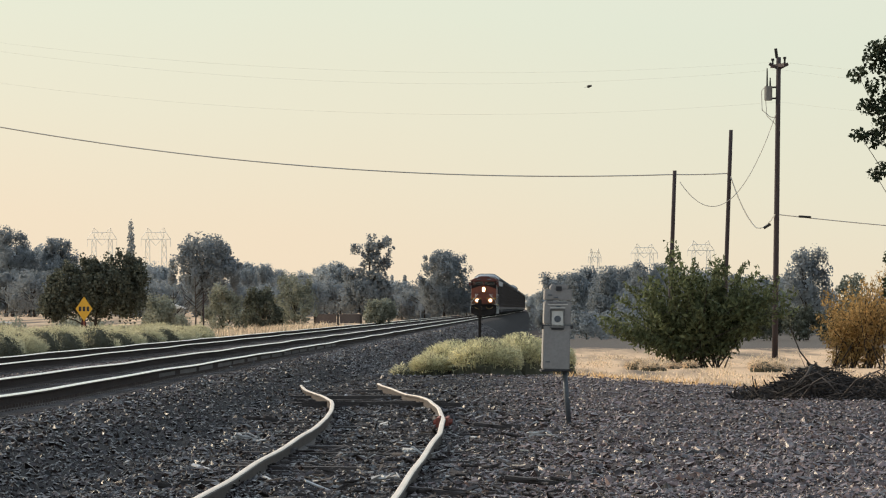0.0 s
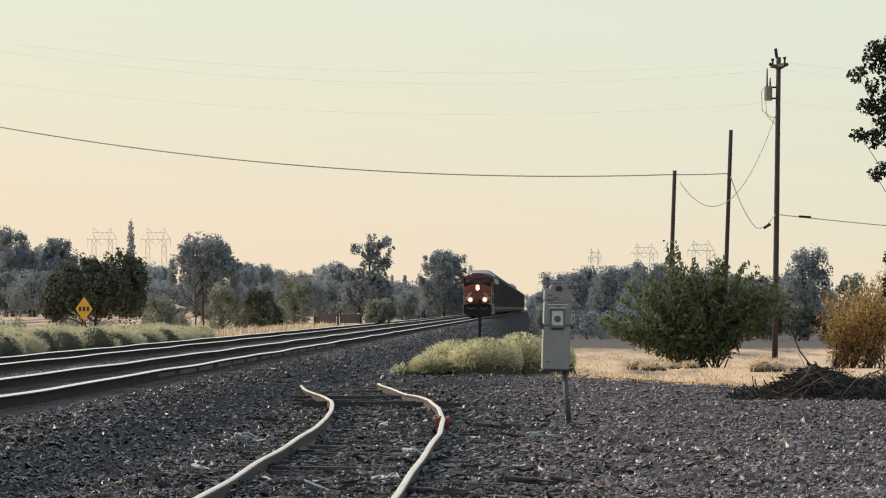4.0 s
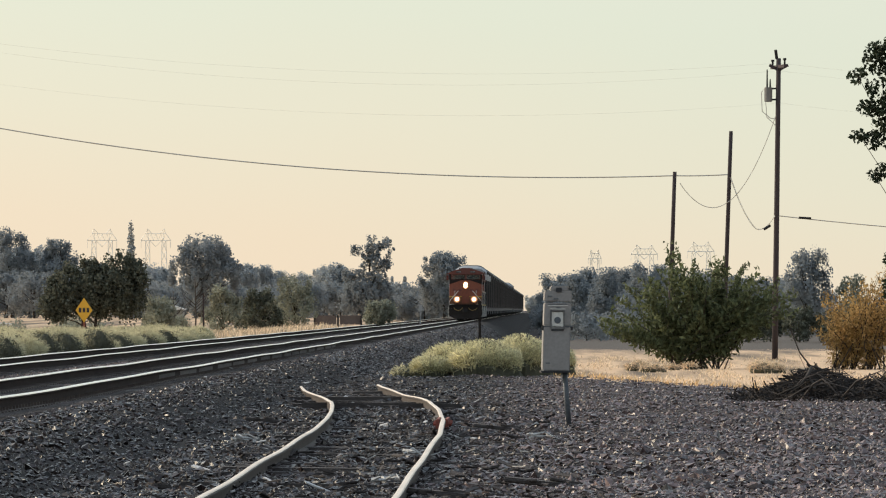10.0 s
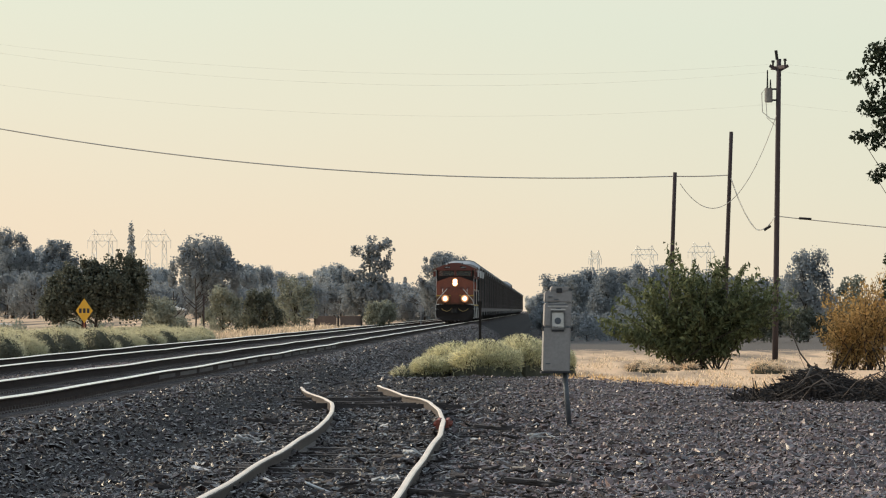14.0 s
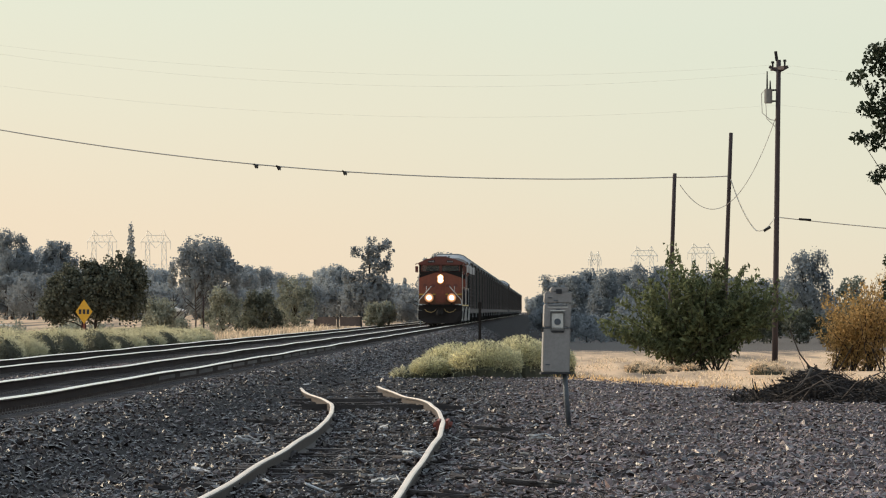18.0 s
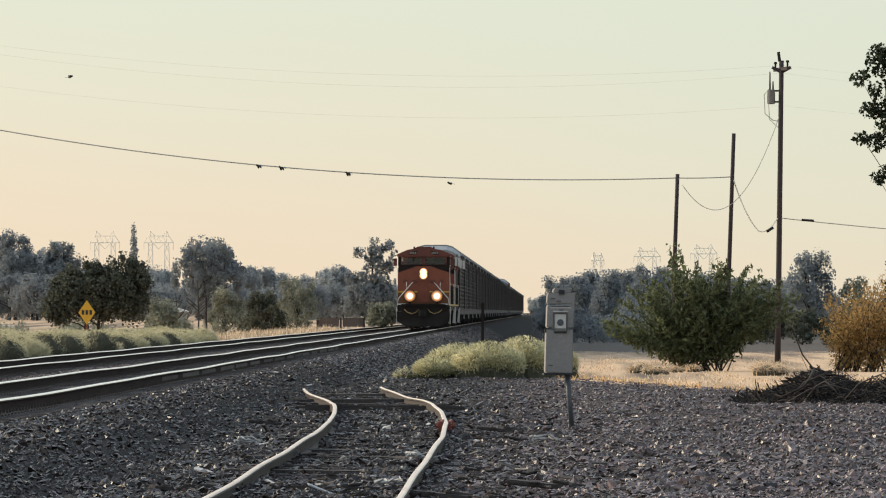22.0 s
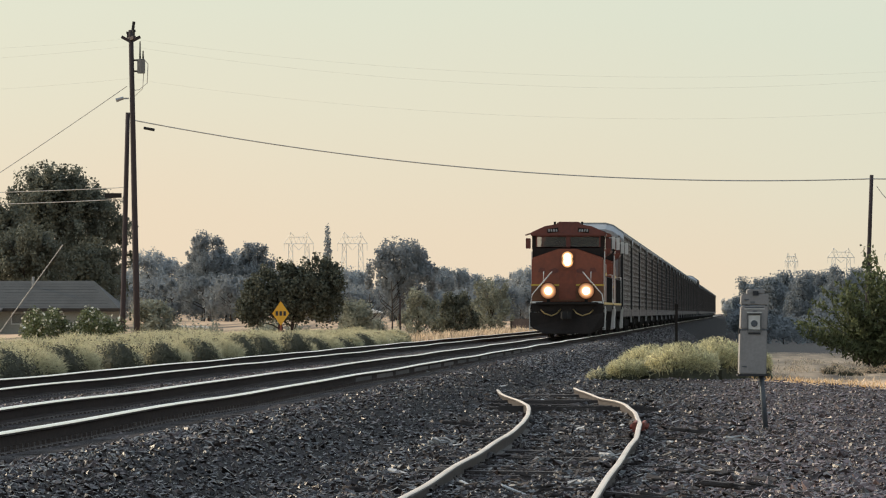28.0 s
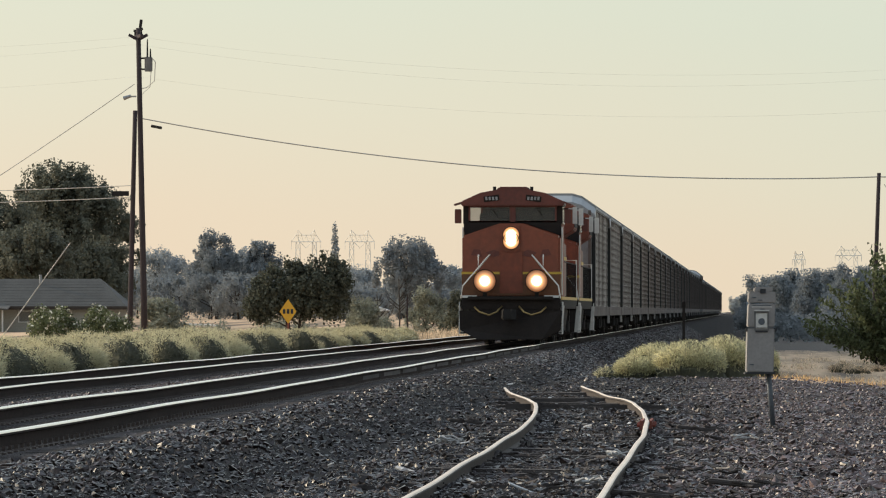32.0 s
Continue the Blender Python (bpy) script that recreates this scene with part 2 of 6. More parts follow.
M["bell"] = mat("dull_brass", (0.42, 0.30, 0.12), (0.3, 0.2, 0.09), rough=0.45, metal=0.8)
M["lamp"] = glow("headlight_glow", 0.32)
M["lamp_rim"] = mat("lamp_reflector", (0.75, 0.72, 0.66), (0.6, 0.57, 0.5), rough=0.2, metal=1.0, bump=0)
M["box"] = mat("pale_grey_case_paint", (0.32, 0.30, 0.29), (0.24, 0.225, 0.215), rough=0.6, scale=2.5, fine=28, bump=0.1)
M["box_edge"] = mat("worn_case_edge", (0.19, 0.185, 0.18), (0.12, 0.118, 0.115), rough=0.6, scale=6, fine=40, bump=0.1)
M["box_dark"] = mat("dark_gap_paint", (0.04, 0.04, 0.045), (0.025, 0.025, 0.028), rough=0.7)
M["post"] = mat("blue_grey_steel_post", (0.13, 0.145, 0.165), (0.085, 0.095, 0.11), rough=0.55, metal=0.4)
M["sign_yellow"] = mat("yellow_sign_sheet", (0.75, 0.42, 0.03), (0.62, 0.33, 0.02), rough=0.45, scale=3, bump=0.02)
M["roof"] = mat("grey_shingles", (0.100, 0.097, 0.090), (0.066, 0.064, 0.060), rough=0.9, scale=0.8, fine=9, bump=0.4)
M["wall"] = mat("pale_render", (0.34, 0.33, 0.29), (0.25, 0.245, 0.215), rough=0.85, scale=0.6, fine=9)
M["bark"] = mat("bark", (0.06, 0.048, 0.04), (0.032, 0.026, 0.022), rough=0.95, scale=3, fine=20, bump=0.6)
M["twig"] = mat("dead_twig", (0.036, 0.028, 0.025), (0.016, 0.013, 0.012), rough=0.95, scale=4, fine=30, spread=0.5, island=True)
M["twig_grey"] = mat("weathered_grey_branch", (0.085, 0.068, 0.06), (0.04, 0.032, 0.029), rough=0.9, scale=5, fine=30)
# Smoke haze is put into the gum, haze, olive, house and round leaf colours.
for key, c1, c2, leafy in (
        ("leaf_dark", (0.042, 0.055, 0.030), (0.022, 0.030, 0.018), 0.25),
        ("leaf_bush", (0.20, 0.225, 0.115), (0.055, 0.068, 0.036), 0.42),
        ("leaf_olive", (0.34, 0.345, 0.265), (0.22, 0.228, 0.18), 0.28),
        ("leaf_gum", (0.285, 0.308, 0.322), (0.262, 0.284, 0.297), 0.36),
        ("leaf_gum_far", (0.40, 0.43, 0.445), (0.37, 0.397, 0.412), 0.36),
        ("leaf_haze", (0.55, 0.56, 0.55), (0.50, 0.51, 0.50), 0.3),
        ("leaf_house", (0.175, 0.178, 0.132), (0.12, 0.125, 0.098), 0.28),
        ("blade_gold", (0.74, 0.50, 0.26), (0.52, 0.34, 0.17), 0.5),
        ("leaf_gold", (0.54, 0.37, 0.16), (0.30, 0.185, 0.07), 0.5),
        ("blade_sage", (0.80, 0.74, 0.49), (0.46, 0.43, 0.25), 0.46),
        ("blade_weed", (0.70, 0.64, 0.42), (0.44, 0.41, 0.26), 0.5),
        ("leaf_weed", (0.115, 0.112, 0.075), (0.06, 0.06, 0.042), 0.12),
        ("leaf_round", (0.14, 0.147, 0.108), (0.085, 0.092, 0.072), 0.3),
        ("blade_dry", (0.80, 0.63, 0.44), (0.58, 0.43, 0.29), 0.5),
        ("petal", (0.75, 0.73, 0.62), (0.6, 0.58, 0.48), 0.3)):
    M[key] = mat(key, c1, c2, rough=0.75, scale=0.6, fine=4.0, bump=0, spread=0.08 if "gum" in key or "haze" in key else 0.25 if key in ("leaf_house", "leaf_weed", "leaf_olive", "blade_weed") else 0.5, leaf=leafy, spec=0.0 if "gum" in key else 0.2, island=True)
# Dark colour stands in for the shade deep inside a clump.
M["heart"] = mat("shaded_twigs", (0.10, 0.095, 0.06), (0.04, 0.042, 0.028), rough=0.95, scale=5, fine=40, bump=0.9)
M["rusty_panel"] = mat("dull_rusty_panel", (0.15, 0.115, 0.10), (0.09, 0.07, 0.062), rough=0.9, scale=1, fine=9)
M["web_pale"] = mat("pale_rail_web", (0.12, 0.104, 0.092), (0.045, 0.038, 0.034), rough=0.9, scale=1.2, fine=14, spread=0.45, stretch=(1, 0.5, 2))
M["dark_rust"] = mat("dark_red_rust", (0.07, 0.03, 0.026), (0.04, 0.02, 0.018), rough=0.9, scale=3, fine=20)
# Tower steel is near white, the smoke haze being put into its colour.
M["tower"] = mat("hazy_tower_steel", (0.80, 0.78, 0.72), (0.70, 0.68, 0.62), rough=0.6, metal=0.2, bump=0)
M["feather"] = mat("dark_feather", (0.03, 0.028, 0.027), (0.018, 0.017, 0.017), rough=0.8, bump=0)
M["glass"] = bpy.data.materials.new("cab_glass")
M["glass"].use_nodes = True
gb = M["glass"].node_tree.nodes["Principled BSDF"]
gb.inputs["Base Color"].default_value = (0.055, 0.066, 0.07, 1)
gb.inputs["Roughness"].default_value, gb.inputs["Specular IOR Level"].default_value = 0.08, 0.8
gb.inputs["Alpha"].default_value = 0.42


# ---------------------------------------------------------------- geometry helpers
class Geo:
    """Collects faces of one part."""

    def __init__(self):
        self.v, self.f = [], []

    def add(self, verts, faces):
        k = len(self.v)
        self.v += [tuple(p) for p in verts]
        self.f += [tuple(i + k for i in f) for f in faces]
        return self

    def box(self, c, s, turn=None):
        sx, sy, sz = (a / 2 for a in s)
        pts = [Vector((x, y, z)) for z in (-sz, sz) for y in (-sy, sy) for x in (-sx, sx)]
        if turn:
            r = Euler([radians(a) for a in turn]).to_matrix()
            pts = [r @ p for p in pts]
        return self.add([p + Vector(c) for p in pts], [(0, 2, 3, 1), (4, 5, 7, 6), (0, 1, 5, 4), (2, 6, 7, 3), (1, 3, 7, 5), (0, 4, 6, 2)])

    def tube(self, pts, r, seg=8, r1=None):
        """A round bar along points, from radius r to r1."""
        pts = [Vector(p) for p in pts]
        r1 = r if r1 is None else r1
        n = len(pts)
        rings = []
        for i, p in enumerate(pts):
            d = (pts[min(i + 1, n - 1)] - pts[max(i - 1, 0)]).normalized()
            a = d.cross(Vector((0, 0, 1)) if abs(d.z) < 0.9 else Vector((1, 0, 0))).normalized()
            b = d.cross(a)
            rr = r + (r1 - r) * i / max(n - 1, 1)
            rings += [p + rr * (math.cos(q) * a + math.sin(q) * b) for q in (2 * math.pi * j / seg for j in range(seg))]
        faces = [(i * seg + j, i * seg + (j + 1) % seg, (i + 1) * seg + (j + 1) % seg, (i + 1) * seg + j) for i in range(n - 1) for j in range(seg)]
        faces += [tuple(reversed(range(seg))), tuple(range((n - 1) * seg, n * seg))]
        return self.add(rings, faces)

    def sweep(self, profile, stations, closed=True):
        """A profile in x and z carried along stations (x, y, z)."""
        n = len(profile)
        verts = [(x + px, y, z + pz) for x, y, z in stations for px, pz in profile]
        faces = [(i * n + j, i * n + (j + 1) % n, (i + 1) * n + (j + 1) % n, (i + 1) * n + j)
                 for i in range(len(stations) - 1) for j in range(n if closed else n - 1)]
        if closed:
            faces += [tuple(range(n)), tuple(reversed(range((len(stations) - 1) * n, len(stations) * n)))]
        return self.add(verts, faces)

    def prism(self, outline, y0, y1):
        """An outline in x and z made solid between y0 and y1."""
        return self.sweep(outline, [(0, y0, 0), (0, y1, 0)])

    def side(self, outline, x0, x1):
        """An outline in y and z made solid between x0 and x1."""
        n = len(outline)
        verts = [(x, y, z) for x in (x0, x1) for y, z in outline]
        faces = [tuple(range(n)), tuple(reversed(range(n, 2 * n)))] + [(j, j + n, (j + 1) % n + n, (j + 1) % n) for j in range(n)]
        return self.add(verts, faces)

    def disc(self, c, r, depth, seg=20):
        """A short cylinder along y."""
        return self.tube([(c[0], c[1], c[2]), (c[0], c[1] + depth, c[2])], r, seg)


def part(name, geo, material, parent=None, label="", bevel=0.0, smooth=False):
    """Links a Geo as one mesh object, under a thing or a part."""
    me = bpy.data.meshes.new(name)
    me.from_pydata(geo.v, [], geo.f)
    bm = bmesh.new()
    bm.from_mesh(me)
    bmesh.ops.recalc_face_normals(bm, faces=bm.faces)
    if bevel:
        bmesh.ops.bevel(bm, geom=[e for e in bm.edges if e.calc_face_angle(0) > 0.5], offset=bevel, segments=2, affect="EDGES", clamp_overlap=True)
    bm.to_mesh(me)
    bm.free()
    me.materials.append(material)
    if smooth:
        me.shade_smooth()
    ob = new(name, me)
    if parent:
        ob.parent = parent
    if label:
        ob["label"] = label
    return ob


def quick(name, verts, size, material, parent=None):
    """Links a large mesh of equal faces (rows of size corners, in order) as one object."""
    verts = np.asarray(verts, dtype=np.float32).reshape(-1, 3)
    n = len(verts)
    me = bpy.data.meshes.new(name)
    me.vertices.add(n)
    me.vertices.foreach_set("co", verts.ravel())
    me.loops.add(n)
    me.loops.foreach_set("vertex_index", np.arange(n, dtype=np.int32))
    me.polygons.add(n // size)
    me.polygons.foreach_set("loop_start", np.arange(0, n, size, dtype=np.int32))
    me.update(calc_edges=True)
    me.materials.append(material)
    ob = new(name, me)
    if parent:
        ob.parent = parent
    return ob


def thing(name, m, label, category, group="", kind=""):
    ob = new(name)
    ob.matrix_basis = m
    return tagged(ob, label, category, group, kind)


# ---------------------------------------------------------------- ground
def spur_x(y):
    """Middle line of the cut-off spur."""
    return float(np.interp(y, (40, 56, 83, 93, 101.5, 106, 111, 115, 119, 127, 136), (-1.9, -1.91, -1.94, -2.04, -2.22, -2.34, -2.50, -2.72, -3.0, -3.45, -3.87)))


def height(x, y):
    x, y = np.asarray(x, float), np.asarray(y, float)
    step = lambda a, b, q: (lambda s: s * s * (3 - 2 * s))(np.clip((q - a) / (b - a), 0, 1))
    up = step(-3.9, -5.15, x) * step(-15.0, -13.7, x)
    crest = 170 - 7 * np.clip(x, -2, 9)                    # the lot ends in a crest; dry fields lie lower
    drop = np.maximum(step(0, 45, y - crest) * step(-4.2, -2.4, x), step(-16.6, -19.5, x))
    rise = 1.35 * step(520, 900, y) * step(-16, -24, x)    # the far fields climb gently
    h = -0.57 - 1.10 * drop + rise + up * (0.398 - 0.08 * step(-8.7, -9.3, x))
    wave = 0.020 * np.sin(x * 1.9 + y * 0.31) * np.sin(y * 0.23 + x * 0.7) + 0.012 * np.sin(x * 4.1 - y * 0.9)
    return h + wave * (1 - up * 0.7) * (1 - step(230, 300, y))


def build_ground():
    ys = np.concatenate([np.linspace(-60, 40, 11), np.arange(42, 260, 1.0), np.geomspace(262, 4950, 60)])
    right = np.geomspace(8, 3000, 28)
    left = np.geomspace(17, 3000, 28)
    xs = np.concatenate([-left[::-1], np.arange(-16.8, 7.9, 0.2), right])
    X, Y = np.meshgrid(xs, ys)
    Z = height(X, Y)
    nx, ny = len(xs), len(ys)
    idx = np.arange(nx * ny).reshape(ny, nx)
    faces = np.stack([idx[:-1, :-1], idx[:-1, 1:], idx[1:, 1:], idx[1:, :-1]], -1).reshape(-1, 4)
    me = bpy.data.meshes.new("ground")
    me.from_pydata(np.stack([X, Y, Z], -1).reshape(-1, 3).tolist(), [], faces.tolist())
    me.materials.append(M["ground"])
    me.shade_smooth()
    tagged(new("ground", me), "dark gravel lot giving way to dry grass and dust", "ground", kind="structure")


build_ground()


def stones(name, n, box, size, material, seed, label, avoid=None):
    """Loose angular stones on the ground, joined."""
    rng = np.random.default_rng(seed)
    y = box[2] * (box[3] / box[2]) ** rng.random(n)
    lo, hi = np.maximum(box[0], -0.112 * y - 0.5), np.minimum(box[1], 0.052 * y + 0.5)
    x = lo + (hi - lo) * rng.random(n)
    if avoid is not None:
        keep = ~avoid(x, y)
        x, y = x[keep], y[keep]
        n = len(x)
    t = np.array([(0, 0, 0.9), (1, 0.1, 0.1), (0.1, 1, -0.1), (-1, -0.1, 0.15), (-0.1, -1, -0.1), (0, 0, -0.9)])
    tris = np.array([(0, 1, 2), (0, 2, 3), (0, 3, 4), (0, 4, 1), (5, 2, 1), (5, 3, 2), (5, 4, 3), (5, 1, 4)])
    s = size[0] + (size[1] - size[0]) * rng.random(n) ** 2.2
    pts = t[None] * (0.6 + 0.6 * rng.random((n, 6, 1))) + 0.16 * rng.standard_normal((n, 6, 3))
    q = rng.standard_normal((n, 4))
    q /= np.linalg.norm(q, axis=1)[:, None]
    w, a, b, c = q.T
    R = np.stack([1 - 2 * (b * b + c * c), 2 * (a * b - c * w), 2 * (a * c + b * w), 2 * (a * b + c * w), 1 - 2 * (a * a + c * c), 2 * (b * c - a * w),
                  2 * (a * c - b * w), 2 * (b * c + a * w), 1 - 2 * (a * a + b * b)], -1).reshape(n, 3, 3)
    pts = np.einsum("nij,nkj->nki", R, pts)
    pts *= s[:, None, None]
    pts[:, :, 2] *= 0.7
    in_track = (np.abs(x + 6.93) < 1.3) | (np.abs(x + 11.2) < 1.3)
    pts += np.stack([x, y, height(x, y) + s * 0.22 - 0.03 * in_track], -1)[:, None, :]
    ob = quick(name, pts[:, tris].reshape(-1, 3), 3, material)
    return tagged(ob, label, "gravel", kind="stuff")


def clear_of_ties(x, y):
    return (x < -5.55) & (x > -13.0) & (np.abs(x + 9.07) > 0.75)


stones("ballast", 125000, (-15, 9, 43, 172), (0.013, 0.050), M["stone"], 3, "dark grey crushed stone ballast")
stones("ballast", 26000, (-5.6, -0.5, 165, 330), (0.03, 0.075), M["stone"], 4, "dark grey crushed stone beside the track")
stones("ballast", 9000, (-5.6, -0.5, 330, 560), (0.05, 0.11), M["stone"], 9, "dark crushed stone beside the distant track")
stones("ballast", 3200, (-5.2, 9, 62, 168), (0.045, 0.085), M["stone"], 10, "larger lumps of dark crushed stone")
# Pale chips also carry the ballast's sun glints in their colour.
stones("pale_gravel", 7000, (-15, 9, 43, 165), (0.007, 0.024), M["pale_stone"], 5, "scattered pale stone chips and painted glints among dark gravel", clear_of_ties)


def chips(name, n, x_of, spread, ys, material, seed, label):
    """Bits of rotten wood lying about."""
    rng = np.random.default_rng(seed)
    y = ys[0] * (ys[1] / ys[0]) ** rng.random(n)
    x = np.array([x_of(q) for q in y]) + spread * rng.standard_normal(n)
    a = rng.random(n) * np.pi
    d = np.stack([np.cos(a), np.sin(a), 0.2 * rng.standard_normal(n)], -1) * (0.02 + 0.13 * rng.random(n) ** 4)[:, None]
    e = np.stack([-np.sin(a), np.cos(a), 0.3 * rng.standard_normal(n)], -1) * (0.008 + 0.016 * rng.random(n))[:, None]
    c = np.stack([x, y, height(x, y) + 0.035], -1)
    up = np.array([0, 0, 0.012])
    corner = [c - d - e, c + d - e, c + d + e, c - d + e]
    top = [p + up for p in corner]
    faces = [np.stack(top, 1)] + [np.stack([corner[k], corner[(k + 1) % 4], top[(k + 1) % 4], top[k]], 1) for k in range(4)]
    tagged(quick(name, np.concatenate(faces).reshape(-1, 3), 4, material), label, "debris", kind="stuff")


chips("wood_chips", 900, spur_x, 0.9, (46, 150), M["tie"], 6, "dark chips of rotten wood along the spur")
chips("wood_chips", 420, lambda q: spur_x(q) + 1.7, 0.7, (46, 120), M["tie"], 8, "dark chips of rotten wood on the gravel")
chips("wood_chips", 110, spur_x, 1.2, (46, 140), M["pale_stone"], 7, "pale splinters of wood along the spur")

# ---------------------------------------------------------------- railway tracks
RAIL = [(-0.020, -0.001), (0.020, -0.001), (0.037, -0.016), (0.037, -0.032), (0.010, -0.045), (0.010, -0.13), (0.072, -0.145), (0.072, -0.16), (-0.072, -0.16), (-0.072, -0.145), (-0.010, -0.13), (-0.010, -0.045), (-0.037, -0.032), (-0.037, -0.016)]
TOP = [(-0.0385, -0.015), (-0.035, -0.006), (-0.027, 0.000), (-0.014, 0.003), (0.014, 0.003), (0.027, 0.000), (0.035, -0.006), (0.0385, -0.015)]
SPUR_TOP = [(-0.029, -0.008), (-0.025, -0.001), (-0.016, 0.002), (0.016, 0.002), (0.025, -0.001), (0.029, -0.008)]


def dip(y, seed):
    """Small settlements along a worn track."""
    return (0.006 * math.sin(y * 0.17 + seed) + 0.004 * math.sin(y * 0.31 + 2.1 * seed)) * min(1.0, 250 / max(y, 1))


def build_track(x, z, seed, label):
    track = thing("railway_track", pose(0, 0, 0), label, "railway track", "main tracks", "structure")
    ys = list(np.arange(36, 300, 1.5)) + list(np.geomspace(300, 2400, 60))
    for side in (-1, 1):
        st = [(x + side * 0.7525, y, z + dip(y, seed + side * 0.25)) for y in ys]
        rail = part("rail", Geo().sweep(RAIL, st), M["rail"], track)
        part("running_surface", Geo().sweep(TOP, st), M["rail_top"], rail, "polished bright rail top")
    tie = Geo().box((0, 0, -0.09), (2.59, 0.23, 0.18))
    rng = random.Random(seed)
    first = part("tie", tie, M["tie"], track, bevel=0.012)
    plates = Geo()
    far = Geo()
    for i in range(1300):
        y = 56 + 0.5 * i
        tz = z - 0.165 + dip(y, seed)
        if i < 300:
            ob = first if i == 0 else first.copy()
            if i:
                scene.collection.objects.link(ob)
            ob.matrix_basis = pose(x + rng.uniform(-0.05, 0.05), y + rng.uniform(-0.03, 0.03), tz, 0, 0, rng.uniform(-1, 1))
        else:
            far.box((x, y, tz - 0.09), (2.59, 0.23, 0.18))
        if i < 500:
            for side in (-1, 1):
                plates.box((x + side * 0.7525, y, tz + 0.006), (0.36, 0.19, 0.016))
                for e in (-0.1, 0.1) if side > 0 and x > -8 and i < 220 else ():
                    plates.box((x + side * 0.7525 + e, y + 0.05, tz + 0.03), (0.03, 0.03, 0.05))
    tagged(part("distant_ties", far, M["tie"], track), kind="stuff")
    tagged(part("tie_plates", plates, M["plate"], track), kind="stuff")


def build_spur():
    spur = thing("spur_track", pose(0, 0, 0), "cut-off rusty spur track bending through dark gravel", "railway track", kind="structure")
    for side in (-1, 1):
        ys = np.arange(44, 136.01, 0.75)
        st = []
        for y in ys:
            z = float(np.interp(y, (44, 56, 84, 140), (-0.475, -0.462, -0.415, -0.41)))
            st.append((spur_x(y) + side * 0.7525, y, z + 0.008 * math.sin(y * 0.5 + side)))
        cut = 93.5
        pieces = [[s for s in st if s[1] <= cut], [s for s in st if s[1] >= cut]] if side > 0 else [st]
        for p in pieces:
            rail = part("rail", Geo().sweep([(a * 0.94, c) for a, c in RAIL], p), M["spur_side"], spur, "rusty rail with a worn pale top")
            part("rail_top", Geo().sweep(SPUR_TOP, p), M["spur_top"], rail)
    for e in (-0.055, 0.055):
        bx = spur_x(93.5) + 0.7525
        bar = part("joint_bar", Geo().box((bx + e, 93.5, -0.47), (0.045, 1.9, 0.125)), M["rust"], spur, "red-rusted joint bar", bevel=0.006)
        for k in range(4):
            part("bolt", Geo().tube([(bx + e * 1.3, 92.8 + 0.45 * k, -0.47), (bx + e * 2.1, 92.8 + 0.45 * k, -0.47)], 0.03, 6), M["rust"], bar)
    tie = part("tie", Geo().box((0, 0, -0.08), (2.5, 0.23, 0.16)), M["tie"], spur, bevel=0.015)
    rng = random.Random(8)
    for i in range(132):
        y = 50 + 0.66 * i
        ob = tie if i == 0 else tie.copy()
        if i:
            scene.collection.objects.link(ob)
        ob.matrix_basis = pose(spur_x(y) + rng.uniform(-0.15, 0.15), y, (-0.50 if y > 111 and i % 4 == 0 else -0.575) + rng.uniform(-0.05, 0.035), rng.uniform(-2, 2), rng.uniform(-1, 1), rng.uniform(-4, 4))


build_track(-6.93, 0.0, 1.0, "near main line with polished rails on timber ties")
build_track(-11.2, -0.08, 2.3, "far main line with polished rails on timber ties")
build_spur()
# Paler stretches of uneven length along the near rail's web.
web_rng = random.Random(33)
near_track = bpy.data.objects["railway_track"]
y = 116.0
while y < 212:
    run = web_rng.uniform(3.6, 6.2)
    tagged(part("rail_web", Geo().box((-6.1655, y + run / 2, -0.092), (0.006, run, 0.070)), M["web_pale"], near_track), "pale stretch of rail web")
    y += run + web_rng.uniform(0.5, 2.4)


# ---------------------------------------------------------------- plants
def leaf_faces(rng, pts, size, up=0.0, slim=0.32, out=None, ruff=0.5):
    """One folded diamond leaf at each point, along a random direction or lying on the clump's outside."""
    n = len(pts)
    d = rng.standard_normal((n, 3)) + [0, 0, up]
    d /= np.linalg.norm(d, axis=1)[:, None]
    face = rng.standard_normal((n, 3))
    if out is not None:
        face = out + ruff * face
        d = np.cross(face, d)
        d /= np.linalg.norm(d, axis=1)[:, None]
    e = np.cross(d, face)
    e /= np.linalg.norm(e, axis=1)[:, None]
    s = (size * (0.55 + 0.9 * rng.random(n)))[:, None]
    fold = np.cross(d, e) * s * 0.12
    a, b, c, f = pts - d * s * 0.5, pts + e * s * slim + fold, pts + d * s * 0.5, pts - e * s * slim + fold
    return np.stack([a, b, c, f], 1).reshape(-1, 3)


def blob_points(rng, blobs, n):
    blobs = np.asarray(blobs, float)
    wgt = (blobs[:, 3] * blobs[:, 5]) ** 1.1
    pick = rng.choice(len(blobs), n, p=wgt / wgt.sum())
    d = rng.standard_normal((n, 3))
    d /= np.linalg.norm(d, axis=1)[:, None]
    r = rng.random(n) ** 0.38 * np.clip(1 + 0.06 * rng.standard_normal(n), 0.8, 1.08)
    return blobs[pick, :3] + d * r[:, None] * blobs[pick, 3:], d


def tufted(rng, blobs, n, size):
    """Leaves gathered in small tufts over the clumps' outsides."""
    at, out = blob_points(rng, blobs, max(8, n // 40))
    pick = rng.integers(0, len(at), n)
    wide = size * (0.45 + 0.9 * rng.random(len(at)))[pick][:, None]
    return at[pick] + np.clip(rng.standard_normal((n, 3)), -1.5, 1.5) * wide * [0.8, 0.8, 1.15], out[pick]


